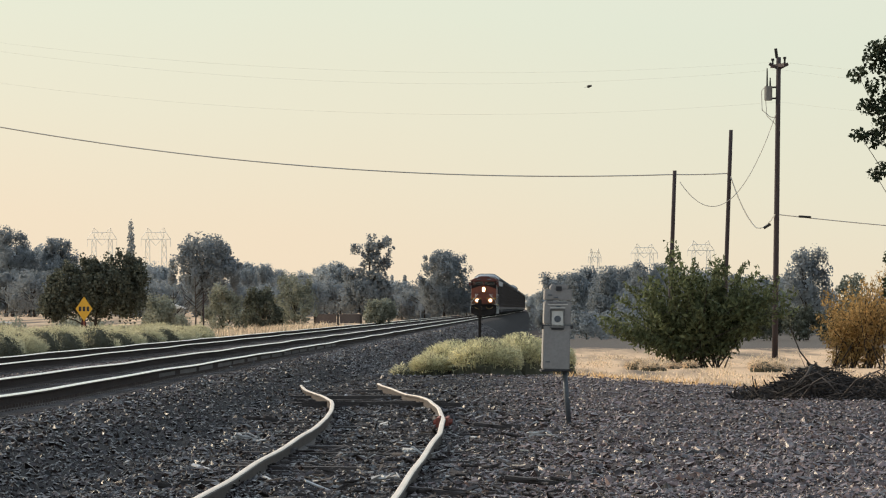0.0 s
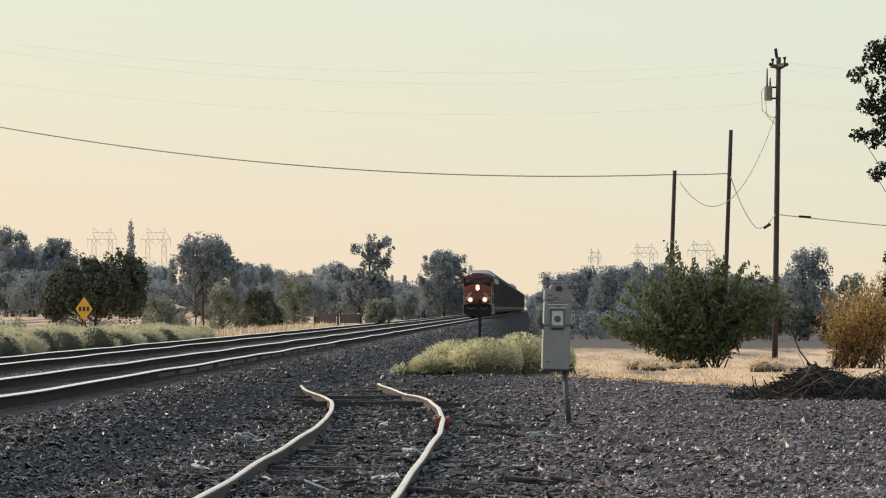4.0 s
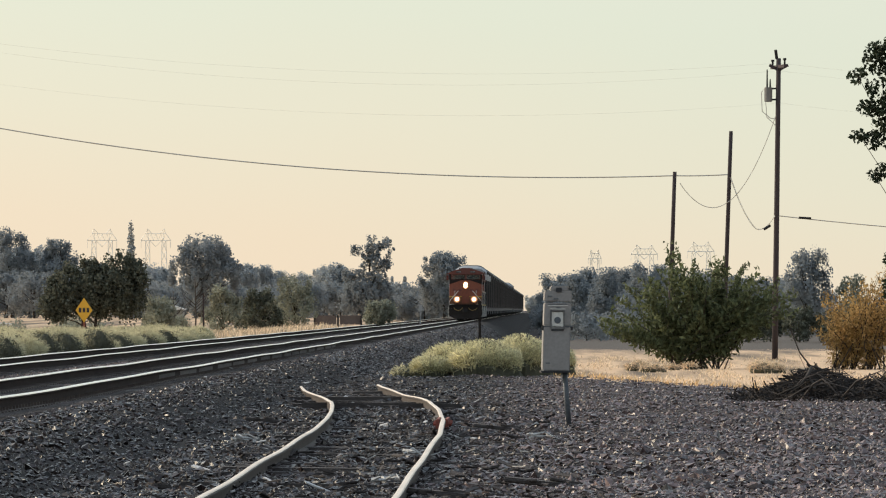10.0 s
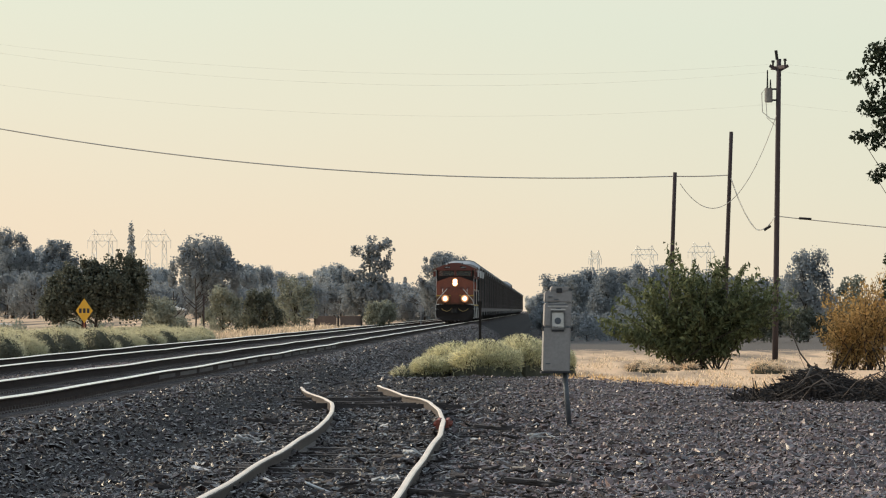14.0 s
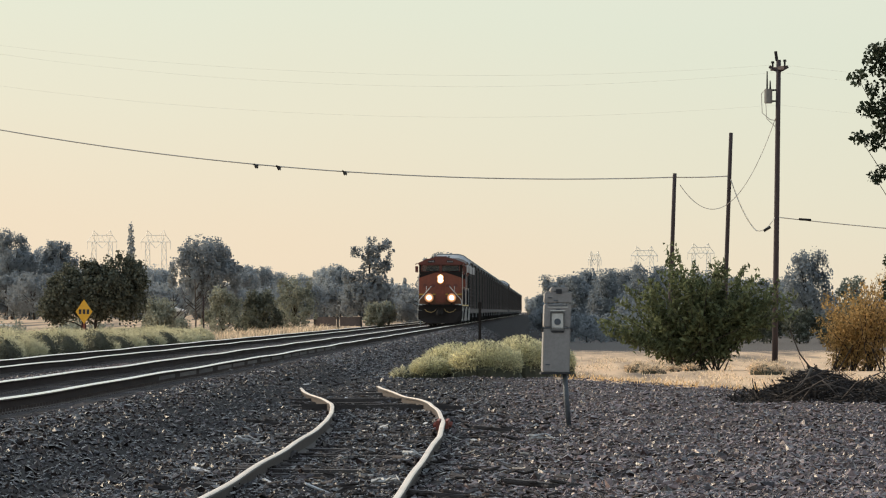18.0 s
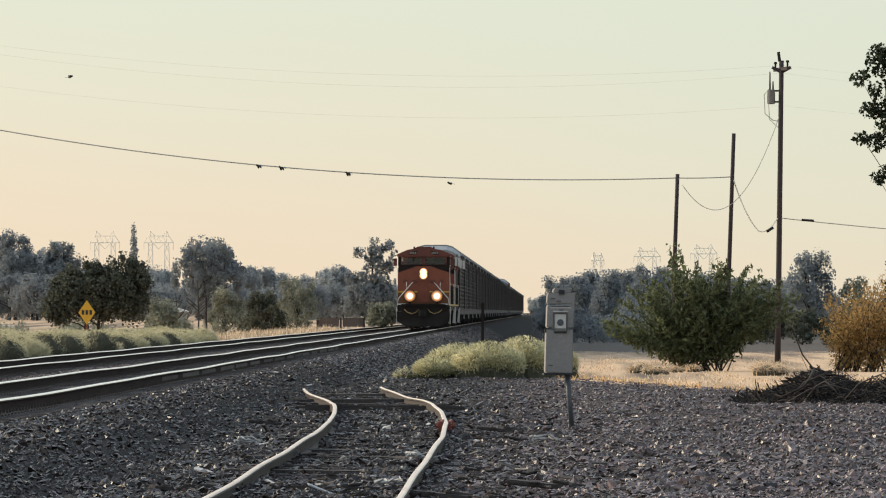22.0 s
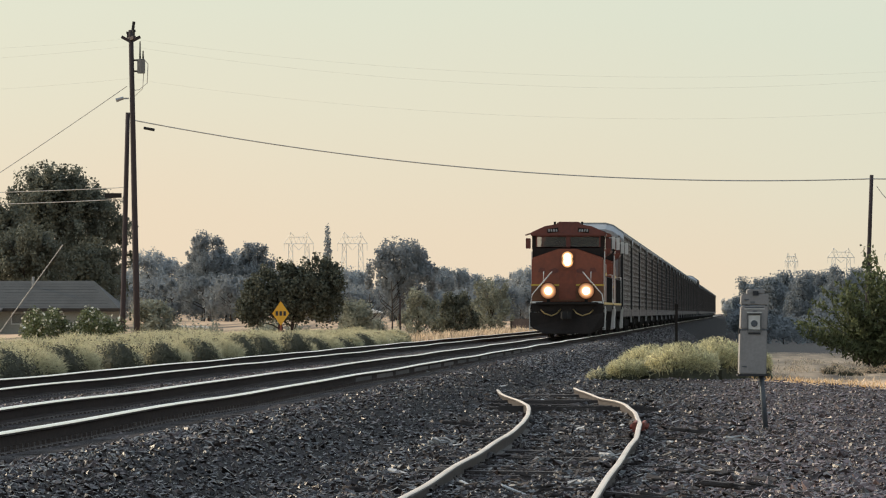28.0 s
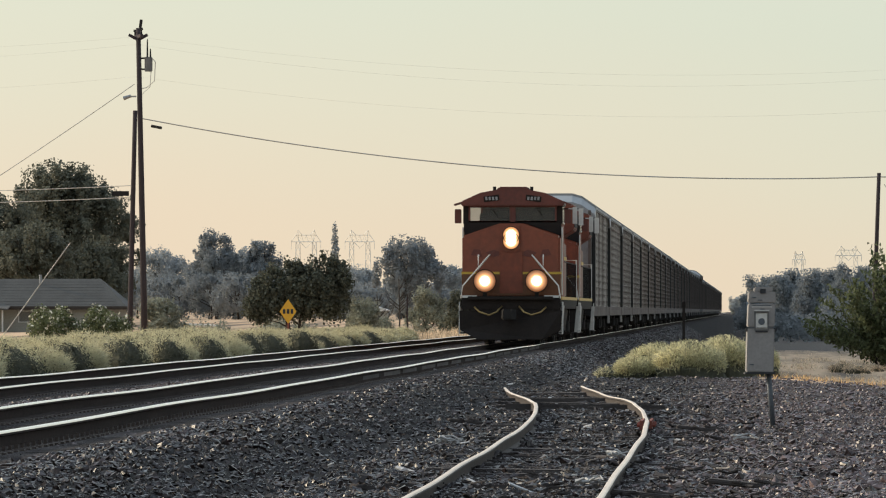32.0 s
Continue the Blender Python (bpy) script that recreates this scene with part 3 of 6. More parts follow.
def crown_blobs(rng, w, h, low, k, jag, sprays=0.0):
    """Clumps of a crown of width w from height low to h."""
    zc, rz = low + (h - low) * 0.49, (h - low) * 0.49
    out_blobs = [(0, 0, zc, w * 0.41, w * 0.41, rz)]
    for i in range(k):
        d = rng.standard_normal(3)
        d /= np.linalg.norm(d)
        if d[2] < -0.5:
            d[2] *= -1
        far = 0.78 + 0.38 * jag * rng.random()
        r = w * (0.09 + 0.11 * rng.random())
        c = d * far * np.array([w * 0.41, w * 0.41, rz]) + [0, 0, zc]
        out_blobs.append((c[0], c[1], min(max(c[2], low + r * 0.4), h - r * 0.6), r, r, r * 0.85))
    for i in range(int(k * sprays)):                       # upright sprays along the upper outline
        a, q = rng.random() * 2 * np.pi, rng.uniform(-0.1, 1.0)
        r = w * rng.uniform(0.028, 0.062)
        far = rng.uniform(0.98, 1.2)
        c = np.array([math.cos(a) * math.sqrt(1 - q * abs(q)) * w * 0.43, math.sin(a) * w * 0.3, q * rz]) * far
        out_blobs.append((c[0], c[1], min(zc + c[2], h - r), r, r, r * rng.uniform(1.0, 1.9)))
    return out_blobs


def tree(x, y, w, h, leafmat, seed, label, n=3500, leaf=0.35, low=0.22, k=16, up=0.0, jag=0.8, blobs=None, base=None, group="", trunk=None, category="tree", name="tree", petals=0, slim=0.42, ruff=0.5, sprays=0.0, limb=0.42, tufts=0.0):
    rng = np.random.default_rng(seed)
    blobs = blobs or crown_blobs(rng, w, h, low * h, k, jag, sprays)
    if base is None:                                       # stands on the low fields
        base = float(height(x, y)) - 0.02
        tall = (h - 0.55 - base) / h
        blobs = [(b[0], b[1], b[2] * tall, b[3], b[4], b[5] * tall) for b in blobs]
        h *= tall
    ob = thing(name, pose(x, y, base), label, category, group)
    wood = Geo()
    r = trunk or max(0.03, h * 0.022)
    top = 0.7 * h
    lean = (rng.random() - 0.5) * w * 0.1
    wood.tube([(0, 0, 0), (lean * 0.3, 0, top * 0.35), (lean, 0.02 * h, top)], r, 8, r * 0.35)
    for b in blobs[:: max(1, len(blobs) // 9)]:
        z0 = min(max(0.15 * h, b[2] * 0.55), top * 0.95)
        wood.tube([(lean * z0 / top, 0, z0), (b[0] * 0.5, b[1] * 0.5, (z0 + b[2]) * 0.5 + 0.03 * h), (b[0], b[1], b[2])], r * limb, 6, r * limb * 0.25)
    part("trunk", wood, M["bark"], ob, smooth=True)
    pts, out = tufted(rng, blobs, n, tufts) if tufts else blob_points(rng, blobs, n)
    quick("crown", leaf_faces(rng, pts, leaf, up, slim, out, ruff), 4, M[leafmat], ob)
    if petals:
        pts = blob_points(rng, [(b[0], b[1], b[2], b[3] * 1.08, b[4] * 1.08, b[5] * 1.08) for b in blobs], petals)[0]
        quick("blossom", leaf_faces(rng, pts, leaf * 1.3), 4, M["petal"], ob)
    return ob


def tuft(rng, n, w, d, h, length, width=0.012, spread=0.5, tip=1.0):
    """Thin blades rising from a dome-shaped clump."""
    a, q = rng.random(n) * 2 * np.pi, np.sqrt(rng.random(n))
    cx, cy = np.cos(a) * q, np.sin(a) * q
    q = q * (0.72 + 0.24 * rng.random(n))
    hz = h * np.sqrt(np.clip(1 - q * q, 0, 1)) * (0.62 + 0.38 * rng.random(n) ** 0.5)
    base = np.stack([cx * w / 2, cy * d / 2, hz * (0.55 + 0.3 * rng.random(n))], -1)
    dirs = np.stack([cx * 0.8, cy * 0.8, np.full(n, 0.75)], -1) + spread * rng.standard_normal((n, 3))
    dirs /= np.linalg.norm(dirs, axis=1)[:, None]
    ln = (length * (0.5 + rng.random(n)))[:, None]
    side = np.cross(dirs, rng.standard_normal((n, 3)))
    side /= np.linalg.norm(side, axis=1)[:, None]
    side *= width
    droop = np.array([0, 0, -0.18])
    p0, p1, p2 = base - dirs * ln * 0.6, base + dirs * ln * 0.1, base + dirs * ln * 0.7 + droop * ln * tip
    blades = np.stack([p0 - side, p0 + side, p1 + side * 0.8, p1 - side * 0.8, p1 - side * 0.8, p1 + side * 0.8, p2 + side * 0.15, p2 - side * 0.15], 1).reshape(-1, 3)
    return blades


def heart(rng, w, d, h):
    """Inner dome of a clump, coloured dark for the shade within its twigs."""
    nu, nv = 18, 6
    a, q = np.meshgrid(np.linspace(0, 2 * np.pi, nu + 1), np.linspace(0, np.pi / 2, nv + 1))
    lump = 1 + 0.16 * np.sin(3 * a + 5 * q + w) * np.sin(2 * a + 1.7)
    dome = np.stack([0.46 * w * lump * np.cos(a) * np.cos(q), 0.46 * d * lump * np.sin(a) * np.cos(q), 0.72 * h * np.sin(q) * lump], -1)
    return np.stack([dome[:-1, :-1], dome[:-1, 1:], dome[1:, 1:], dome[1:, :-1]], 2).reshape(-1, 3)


def clump(name, x, y, w, d, h, matname, seed, label, n=5000, length=0.22, width=0.012, base=None, spread=0.5, group="", category="shrub"):
    rng = np.random.default_rng(seed)
    ob = quick(name, tuft(rng, n, w, d, h, length, width, spread), 4, M[matname])
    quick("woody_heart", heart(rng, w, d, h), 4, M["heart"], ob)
    ob.matrix_basis = pose(x, y, float(height(x, y)) - 0.03 if base is None else base)
    return tagged(ob, label, category, group)


# sage mound in the middle of the lot's edge
for x, y, w, d, h, m, seed, n, lab in (
        (-2.62, 167, 0.95, 1.2, 0.66, "blade_sage", 21, 5200, "pale yellow-green brush growing in a mound on gravel"),
        (-2.15, 169, 1.35, 1.6, 1.02, "blade_sage", 25, 8000, "pale yellow-green brush growing in a mound on gravel"),
        (-1.35, 167, 1.7, 1.8, 1.08, "blade_sage", 22, 11000, "pale yellow-green brush growing in a mound on gravel"),
        (-0.55, 169, 1.5, 1.8, 1.22, "blade_sage", 26, 10000, "pale yellow-green brush growing in a mound on gravel"),
        (0.1, 171, 1.3, 1.6, 1.1, "blade_sage", 23, 8000, "pale yellow-green brush behind the signal case"),
        (-3.2, 167, 0.7, 1.0, 0.42, "blade_weed", 24, 500, "thin greyish weeds at the mound's edge")):
    clump("sagebrush", x, y, w, d, h, m, seed, lab, n, 0.10, 0.009, spread=0.55, group="brush by the gravel lot")

# weeds beside the far track
def weed_mound(x, y, w, d, h, seed, label, tips, cap):
    """Dense rounded weed: dark leafy body coloured for shade, pale upper tips for sunlight."""
    rng = np.random.default_rng(seed)
    ob = thing("weed_clump", pose(x, y, -0.5), label, "weed", "weeds along the far track")
    body = [(0, 0, h * 0.40, w * 0.46, d * 0.46, h * 0.48), (w * 0.16, -d * 0.1, h * 0.3, w * 0.36, d * 0.36, h * 0.38), (-w * 0.14, d * 0.1, h * 0.5, w * 0.33, d * 0.33, h * 0.42)]
    pts, out = blob_points(rng, body, 6500 if tips < 1000 else 900)
    quick("foliage", leaf_faces(rng, pts, 0.048, 0.6, 0.3, out, 0.22), 4, M["leaf_weed"], ob)
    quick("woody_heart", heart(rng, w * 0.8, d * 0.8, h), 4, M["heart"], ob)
    if tips:
        q = tuft(rng, tips, w * cap, d * cap, h * 1.06, 0.19, 0.007, 0.4)
        # Pale tips sit on the sunward side to show it lit.
        q[:, 0] -= w * 0.5 * (1 - cap)
        tagged(quick("seed_head", q, 4, M["blade_weed"], ob), kind="stuff")


weed_rng = random.Random(4)
for i, y in enumerate((134, 144, 155, 167.5, 181, 193, 204, 217, 229, 243, 258)):
    w = weed_rng.uniform(0.95, 1.25) * (1.5 if i == 0 else 1.0)
    weed_mound(-13.4 + weed_rng.uniform(-0.1, 0.1) - (0.2 if i == 0 else 0), y, w, w * 1.8, (0.98 if y < 225 else 0.80) + weed_rng.uniform(-0.08, 0.08), 100 + i, "rounded dark olive weed mound beside the track", 260, 0.6)
for k, (wx, gap) in enumerate(((-14.15, 5.4), (-14.9, 5.0), (-15.7, 5.0))):
    y = 122 + 1.7 * k
    while y < 300:
        w = weed_rng.uniform(1.2, 1.9)
        h = weed_rng.uniform(0.90, 1.10) * (1 if y < 225 else 0.85) + 0.05 * k
        weed_mound(wx + weed_rng.uniform(-0.2, 0.2), y, w, w * 1.3, h, 500 + int(y * 7) + k, "fluffy grey-green weeds with pale tips beside the track", 3600, 1.0)
        y += gap + weed_rng.uniform(-1.2, 1.2)


def scatter_grass(name, n, box, h, matname, seed, label, width=0.018, shape=None):
    rng = np.random.default_rng(seed)
    x = box[0] + (box[1] - box[0]) * rng.random(n)
    y = box[2] + (box[3] - box[2]) * rng.random(n)
    if shape is not None:
        keep = shape(x, y, rng)
        x, y = x[keep], y[keep]
        n = len(x)
    z = height(x, y)
    lean = rng.standard_normal((n, 3)) * 0.35
    lean[:, 2] = 1
    ln = h * (0.4 + 0.9 * rng.random(n))
    base = np.stack([x, y, z - 0.02], -1)
    side = rng.standard_normal((n, 3)) * [1, 1, 0]
    side /= np.linalg.norm(side, axis=1)[:, None]
    side *= width
    mid, tip = base + lean * ln[:, None] * 0.55, base + lean * ln[:, None] + np.array([0.1, 0, -0.1]) * ln[:, None]
    q = np.stack([base - side, base + side, mid + side * 0.7, mid - side * 0.7, mid - side * 0.7, mid + side * 0.7, tip + side * 0.1, tip - side * 0.1], 1)
    return tagged(quick(name, q.reshape(-1, 3), 4, M[matname]), label, "grass", kind="stuff")


scatter_grass("dry_grass", 3000, (-0.5, 22, 225, 430), 0.18, "blade_dry", 31, "short golden dry grass behind the gravel lot",
              shape=lambda x, y, r: (x > 0.3 + 0.4 * r.standard_normal(len(x))) & (np.sin(x * 1.3 + y * 0.21) + np.sin(x * 0.7 - y * 0.37) + r.standard_normal(len(x)) * 0.5 > 0.1))
scatter_grass("dry_grass", 2600, (0.3, 15, 236, 285), 0.20, "blade_dry", 35, "golden dry grass behind the gravel lot", 0.02,
              lambda x, y, r: np.sin(x * 1.7 + y * 0.3) + r.standard_normal(len(x)) * 0.6 > -0.3)
scatter_grass("dry_grass", 4500, (0.8, 13, 272, 400), 0.15, "blade_dry", 36, "sunlit golden grass round the foot of the bush", 0.022,
              lambda x, y, r: np.sin(x * 0.9 + y * 0.11) + np.sin(x * 2.3 - y * 0.05) + r.standard_normal(len(x)) * 0.35 > 0.2)
scatter_grass("dry_grass", 5200, (0.2, 6, 126, 176), 0.15, "blade_gold", 34, "thin dry grass along the lot's crest", 0.012,
              lambda x, y, r: (np.abs(y - (173 - 7 * x)) < 4) & (r.random(len(x)) > 0.15 * x - 0.1))
scatter_grass("dry_grass", 14000, (-22, -13.9, 292, 470), 0.5, "blade_dry", 32, "tall golden dry grass along the far track", 0.02)
scatter_grass("dry_grass", 16000, (-60, -15.8, 340, 640), 0.42, "blade_dry", 37, "pale dry grass across the field beyond the tracks", 0.03,
              lambda x, y, r: np.sin(x * 0.5 + y * 0.03) + r.standard_normal(len(x)) * 0.7 > -0.2)
scatter_grass("dry_grass", 9000, (-34, -15.5, 170, 330), 0.3, "blade_weed", 33, "patchy low weeds beyond the far track", 0.015)

# green bush on the dry grass
def stem_bush(x, y, base, seed, label, stems, per, leaf, matname, skyline, low=0.20):
    """A bush of stems that fan out from the foot, with leaves along them; skyline gives its height over x."""
    rng = np.random.default_rng(seed)
    ob = thing("bush", pose(x, y, base), label, "bush")
    xs, zs = zip(*skyline)
    pts, wood = [], Geo()
    for i in range(stems):
        ex = rng.uniform(xs[0], xs[-1])
        q = rng.uniform(0.42, 1.0) ** 0.7
        top = np.array([ex * q, rng.uniform(-1.6, 1.6), float(np.interp(ex, xs, zs)) * q * rng.uniform(0.84, 1.07)])
        foot = np.array([rng.uniform(-1.3, 1.3), rng.uniform(-0.5, 0.5), 0.0])
        bend = foot * 0.55 + top * 0.45 + np.array([-0.12 * ex, 0, 0.25])
        t = low + (1 - low) * rng.random(per) ** 0.8
        way = ((1 - t) ** 2)[:, None] * foot + (2 * t * (1 - t))[:, None] * bend + (t ** 2)[:, None] * top
        pts.append(way + rng.standard_normal((per, 3)) * (0.06 + 0.15 * (1 - t))[:, None])
        if i % 4 == 0:
            wood.tube([foot, foot * 0.3 + bend * 0.55 + top * 0.15, top * 0.9 + bend * 0.1], 0.035, 5, 0.008)
    part("stem", wood, M["bark"], ob)
    quick("foliage", leaf_faces(rng, np.concatenate(pts), leaf, 0.7, 0.2), 4, M[matname], ob)
    return ob


stem_bush(6.88, 323, -1.68, 41, "dense green bush with upright shoots on dry grass", 190, 80, 0.25, "leaf_bush",
          ((-5.2, 2.0), (-4.5, 2.7), (-3.2, 4.1), (-2.0, 4.7), (-1.15, 6.1), (-0.5, 5.1), (0.5, 4.9), (1.9, 4.8), (3.1, 4.6), (4.4, 4.2), (5.1, 2.9)))
tuft_rng = random.Random(40)
for i in range(12):
    clump("dry_tuft", tuft_rng.uniform(3.6, 9.8), tuft_rng.uniform(298, 322), tuft_rng.uniform(0.6, 1.3), 1.1, tuft_rng.uniform(0.25, 0.6), "blade_dry", 400 + i,
          "golden dry grass tuft near the bush", 300, 0.3, 0.016, -1.68, group="dry tufts near the bush", category="grass")
stem_bush(13.95, 320, -1.68, 42, "bush with golden-orange dying leaves on dry grass", 190, 42, 0.17, "leaf_gold",
          ((-2.3, 1.9), (-1.8, 3.2), (-1.0, 3.7), (-0.2, 4.3), (0.5, 4.2), (1.3, 4.9), (2.3, 5.3), (3.4, 4.6)), 0.06)

# tree whose boughs hang in from outside the lot
near_blobs = [(-0.95, 0, 4.72, 0.14, 0.25, 0.12), (-0.72, 0, 4.95, 0.17, 0.25, 0.24), (-0.74, 0, 4.58, 0.14, 0.22, 0.12), (-0.55, 0, 5.05, 0.2, 0.25, 0.2), (-0.5, 0, 4.72, 0.16, 0.25, 0.2),
              (-0.82, 0, 4.28, 0.15, 0.25, 0.12), (-0.62, 0, 4.32, 0.2, 0.25, 0.22), (-0.58, 0, 4.02, 0.2, 0.25, 0.18), (-0.92, 0, 3.9, 0.15, 0.22, 0.1), (-0.72, 0, 3.86, 0.15, 0.22, 0.14), (-0.42, 0, 4.25, 0.22, 0.25, 0.3),
              (-0.5, 0, 3.78, 0.12, 0.2, 0.07), (-0.72, 0, 3.38, 0.13, 0.2, 0.1), (-0.55, 0, 3.46, 0.17, 0.2, 0.14), (-0.42, 0, 3.35, 0.15, 0.2, 0.1),
              (0.3, 0, 5.2, 0.8, 0.7, 0.6), (0.4, 0, 4.3, 0.7, 0.7, 0.6), (0.5, 0, 3.4, 0.7, 0.7, 0.5), (-0.48, 0, 2.2, 0.14, 0.2, 0.2), (-0.42, 0, 1.85, 0.22, 0.2, 0.25), (-0.3, 0, 1.55, 0.2, 0.2, 0.15), (0.2, 0, 1.6, 0.5, 0.4, 0.6)]
tree(5.2, 98, 2.4, 5.6, "leaf_dark", 43, "dark broad-leaved tree with boughs hanging over the lot", 12000, 0.072, blobs=near_blobs, trunk=0.11, base=-0.57, slim=0.3, ruff=3.0, limb=0.12)

# nearer trees beyond the tracks
t1 = [(-2.6, 0, 3.2, 0.85, 0.9, 1.1), (-2.7, 0, 2.7, 0.72, 0.8, 0.6), (-1.6, 0, 4.0, 1.2, 1.1, 1.2), (-1.5, 0, 3.0, 1.2, 1.1, 0.9), (0, 0, 3.9, 1.4, 1.2, 1.4), (0.1, 0, 3.0, 1.4, 1.2, 0.75), (1.4, 0, 4.3, 1.3, 1.2, 1.4), (1.5, 0, 3.2, 1.3, 1.1, 0.95),
      (2.5, 0, 4.3, 0.9, 0.9, 1.3), (2.4, 0, 3.0, 0.8, 0.8, 0.8), (-0.5, 0, 5.6, 0.3, 0.3, 0.65), (0.1, 0, 5.2, 0.5, 0.5, 0.5), (1.3, 0, 5.7, 0.5, 0.5, 0.5), (2.3, 0, 5.6, 0.45, 0.45, 0.45), (2.9, 0, 5.1, 0.4, 0.4, 0.4), (-1.6, 0, 5.1, 0.4, 0.4, 0.3),
      (-2.6, 0, 4.3, 0.35, 0.35, 0.35), (1.9, 0, 2.45, 0.5, 0.5, 0.4), (-2.3, 0, 2.2, 0.4, 0.4, 0.3), (-0.6, 0, 2.45, 0.5, 0.5, 0.3), (0.8, 0, 2.4, 0.4, 0.4, 0.3)]
tree(-27.95, 450, 6.8, 6.5, "leaf_round", 51, "dark rounded tree beyond the far track", 36000, 0.15, blobs=t1, trunk=0.16, base=-1.68, ruff=0.9, tufts=0.2)
for x, y, w, h, m, s, lab in (
        (-24.8, 560, 2.8, 3.1, "leaf_olive", 52, "small olive-green tree in dry grass"), (-18.8, 480, 2.7, 2.7, "leaf_round", 53, "small dark green tree in dry grass"),
        (-19.3, 560, 3.2, 3.9, "leaf_olive", 54, "small olive-green tree in dry grass"), (-11.8, 520, 2.2, 1.9, "leaf_olive", 55, "low dark bush beside the track"),
        (-34.2, 420, 2.4, 2.0, "leaf_olive", 56, "low olive bush in dry grass"), (-26.5, 500, 2.4, 2.2, "leaf_olive", 59, "low reddish scrub in dry grass")):
    tree(x, y, w, h, m, s, lab, 7500, 0.14, low=0.02, k=20, jag=1.3, sprays=1.6, ruff=0.8, tufts=0.2, group="small trees beyond the tracks")
for i in range(16):
    clump("dry_tuft", tuft_rng.uniform(-31.5, -21), tuft_rng.uniform(360, 430), tuft_rng.uniform(0.8, 1.7), 1.3, tuft_rng.uniform(0.6, 1.5), "blade_dry" if i % 3 else "blade_weed", 440 + i,
          "pale dry weeds below the round tree", 420, 0.34, 0.014, group="dry weeds below the round tree", category="grass")
for x, s in ((-28.8, 57), (-26.8, 58)):
    tree(x, 300, 2.75, 1.66, "leaf_bush", s, "round green shrub dotted with white blossom", 4500, 0.11, low=0.05, k=22, jag=0.4, petals=420, category="shrub", name="shrub", group="blossoming shrubs")

def bare_tree(x, y, h, seed):
    rng = random.Random(seed)
    ob = thing("bare_tree", pose(x, y, -1.7), "small leafless tree with thin dark branches", "tree")
    part("trunk", Geo().tube([(0, 0, 0), (0.1, 0, h * 0.4), (0, 0, h)], 0.09, 7, 0.03), M["bark"], ob)
    for i in range(11):
        z, e = h * rng.uniform(0.3, 0.85), rng.choice((-1, 1))
        ln = (h - z) * rng.uniform(0.4, 0.8)
        limb = part("limb", Geo().tube([(0.05, 0, z), (e * ln * 0.5, 0, z + ln * 0.45), (e * ln * 0.7, 0, z + ln)], 0.045, 5, 0.015), M["bark"], ob)
        for k in range(2):
            q = rng.uniform(0.4, 0.9)
            part("twig", Geo().tube([(e * ln * 0.6 * q, 0, z + ln * q), (e * ln * (0.6 * q + 0.25), 0.1, z + ln * (q + 0.2))], 0.025, 4, 0.01), M["bark"], limb)


bare_tree(-28.9, 600, 5.3, 61)
bare_tree(-30.2, 590, 4.2, 62)
stake = thing("field_post", pose(-25.6, 545, -1.7), "thin dark post in dry grass", "post")
part("stake", Geo().box((0, 0, 1.9), (0.12, 0.1, 3.8)), M["pole"], stake)
crossing = thing("pale_marker", pose(-10.2, 600, -0.6), "small pale trackside marker on a post", "post")
part("stake", Geo().box((0, 0, 0.8), (0.10, 0.1, 1.6)), M["galv"], crossing)
part("plate", Geo().box((0, -0.06, 1.7), (0.28, 0.03, 0.5)), M["galv"], crossing)

# far woods, with the haze carried by their leaf colours
FAR = ((-89.2, 1100, 9, 10.4, 61), (-84.5, 1150, 9.5, 10.2, 62), (-77.0, 1050, 8.0, 12.8, 63), (-81.5, 1150, 10.5, 11.0, 64), (-70.1, 1050, 6.4, 11.2, 65), (-75.6, 1200, 9, 9.2, 66), (-97, 1150, 11, 8.2, 67),
       (-42.3, 900, 8.6, 10.1, 68), (-50.0, 1200, 5.5, 8.7, 69), (-50.9, 1300, 5.5, 8.9, 70), (-47.4, 1300, 6.5, 7.9, 71), (-42.8, 1300, 5.5, 7.7, 72), (-38.2, 1250, 5.5, 8.0, 73),
       (-31.9, 1100, 6.0, 7.9, 75), (-22.1, 1100, 7.0, 4.9, 76), (-13.7, 1000, 7.8, 8.9, 77), (-62, 1150, 8, 8.0, 78), (-56, 1180, 7, 7.2, 79), (-34, 1280, 8, 6.5, 80), (-17.5, 1150, 6, 5.5, 81), (-68, 1180, 9, 7.5, 82))
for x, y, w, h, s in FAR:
    tree(x, y, w, h, "leaf_gum_far" if y > 1090 else "leaf_gum", s, "distant tree, leaf colour greyed for smoke haze", 20000, 0.25, low=0.0, k=18, jag=1.0, ruff=0.5, sprays=2.0, tufts=0.34, group="distant woods")
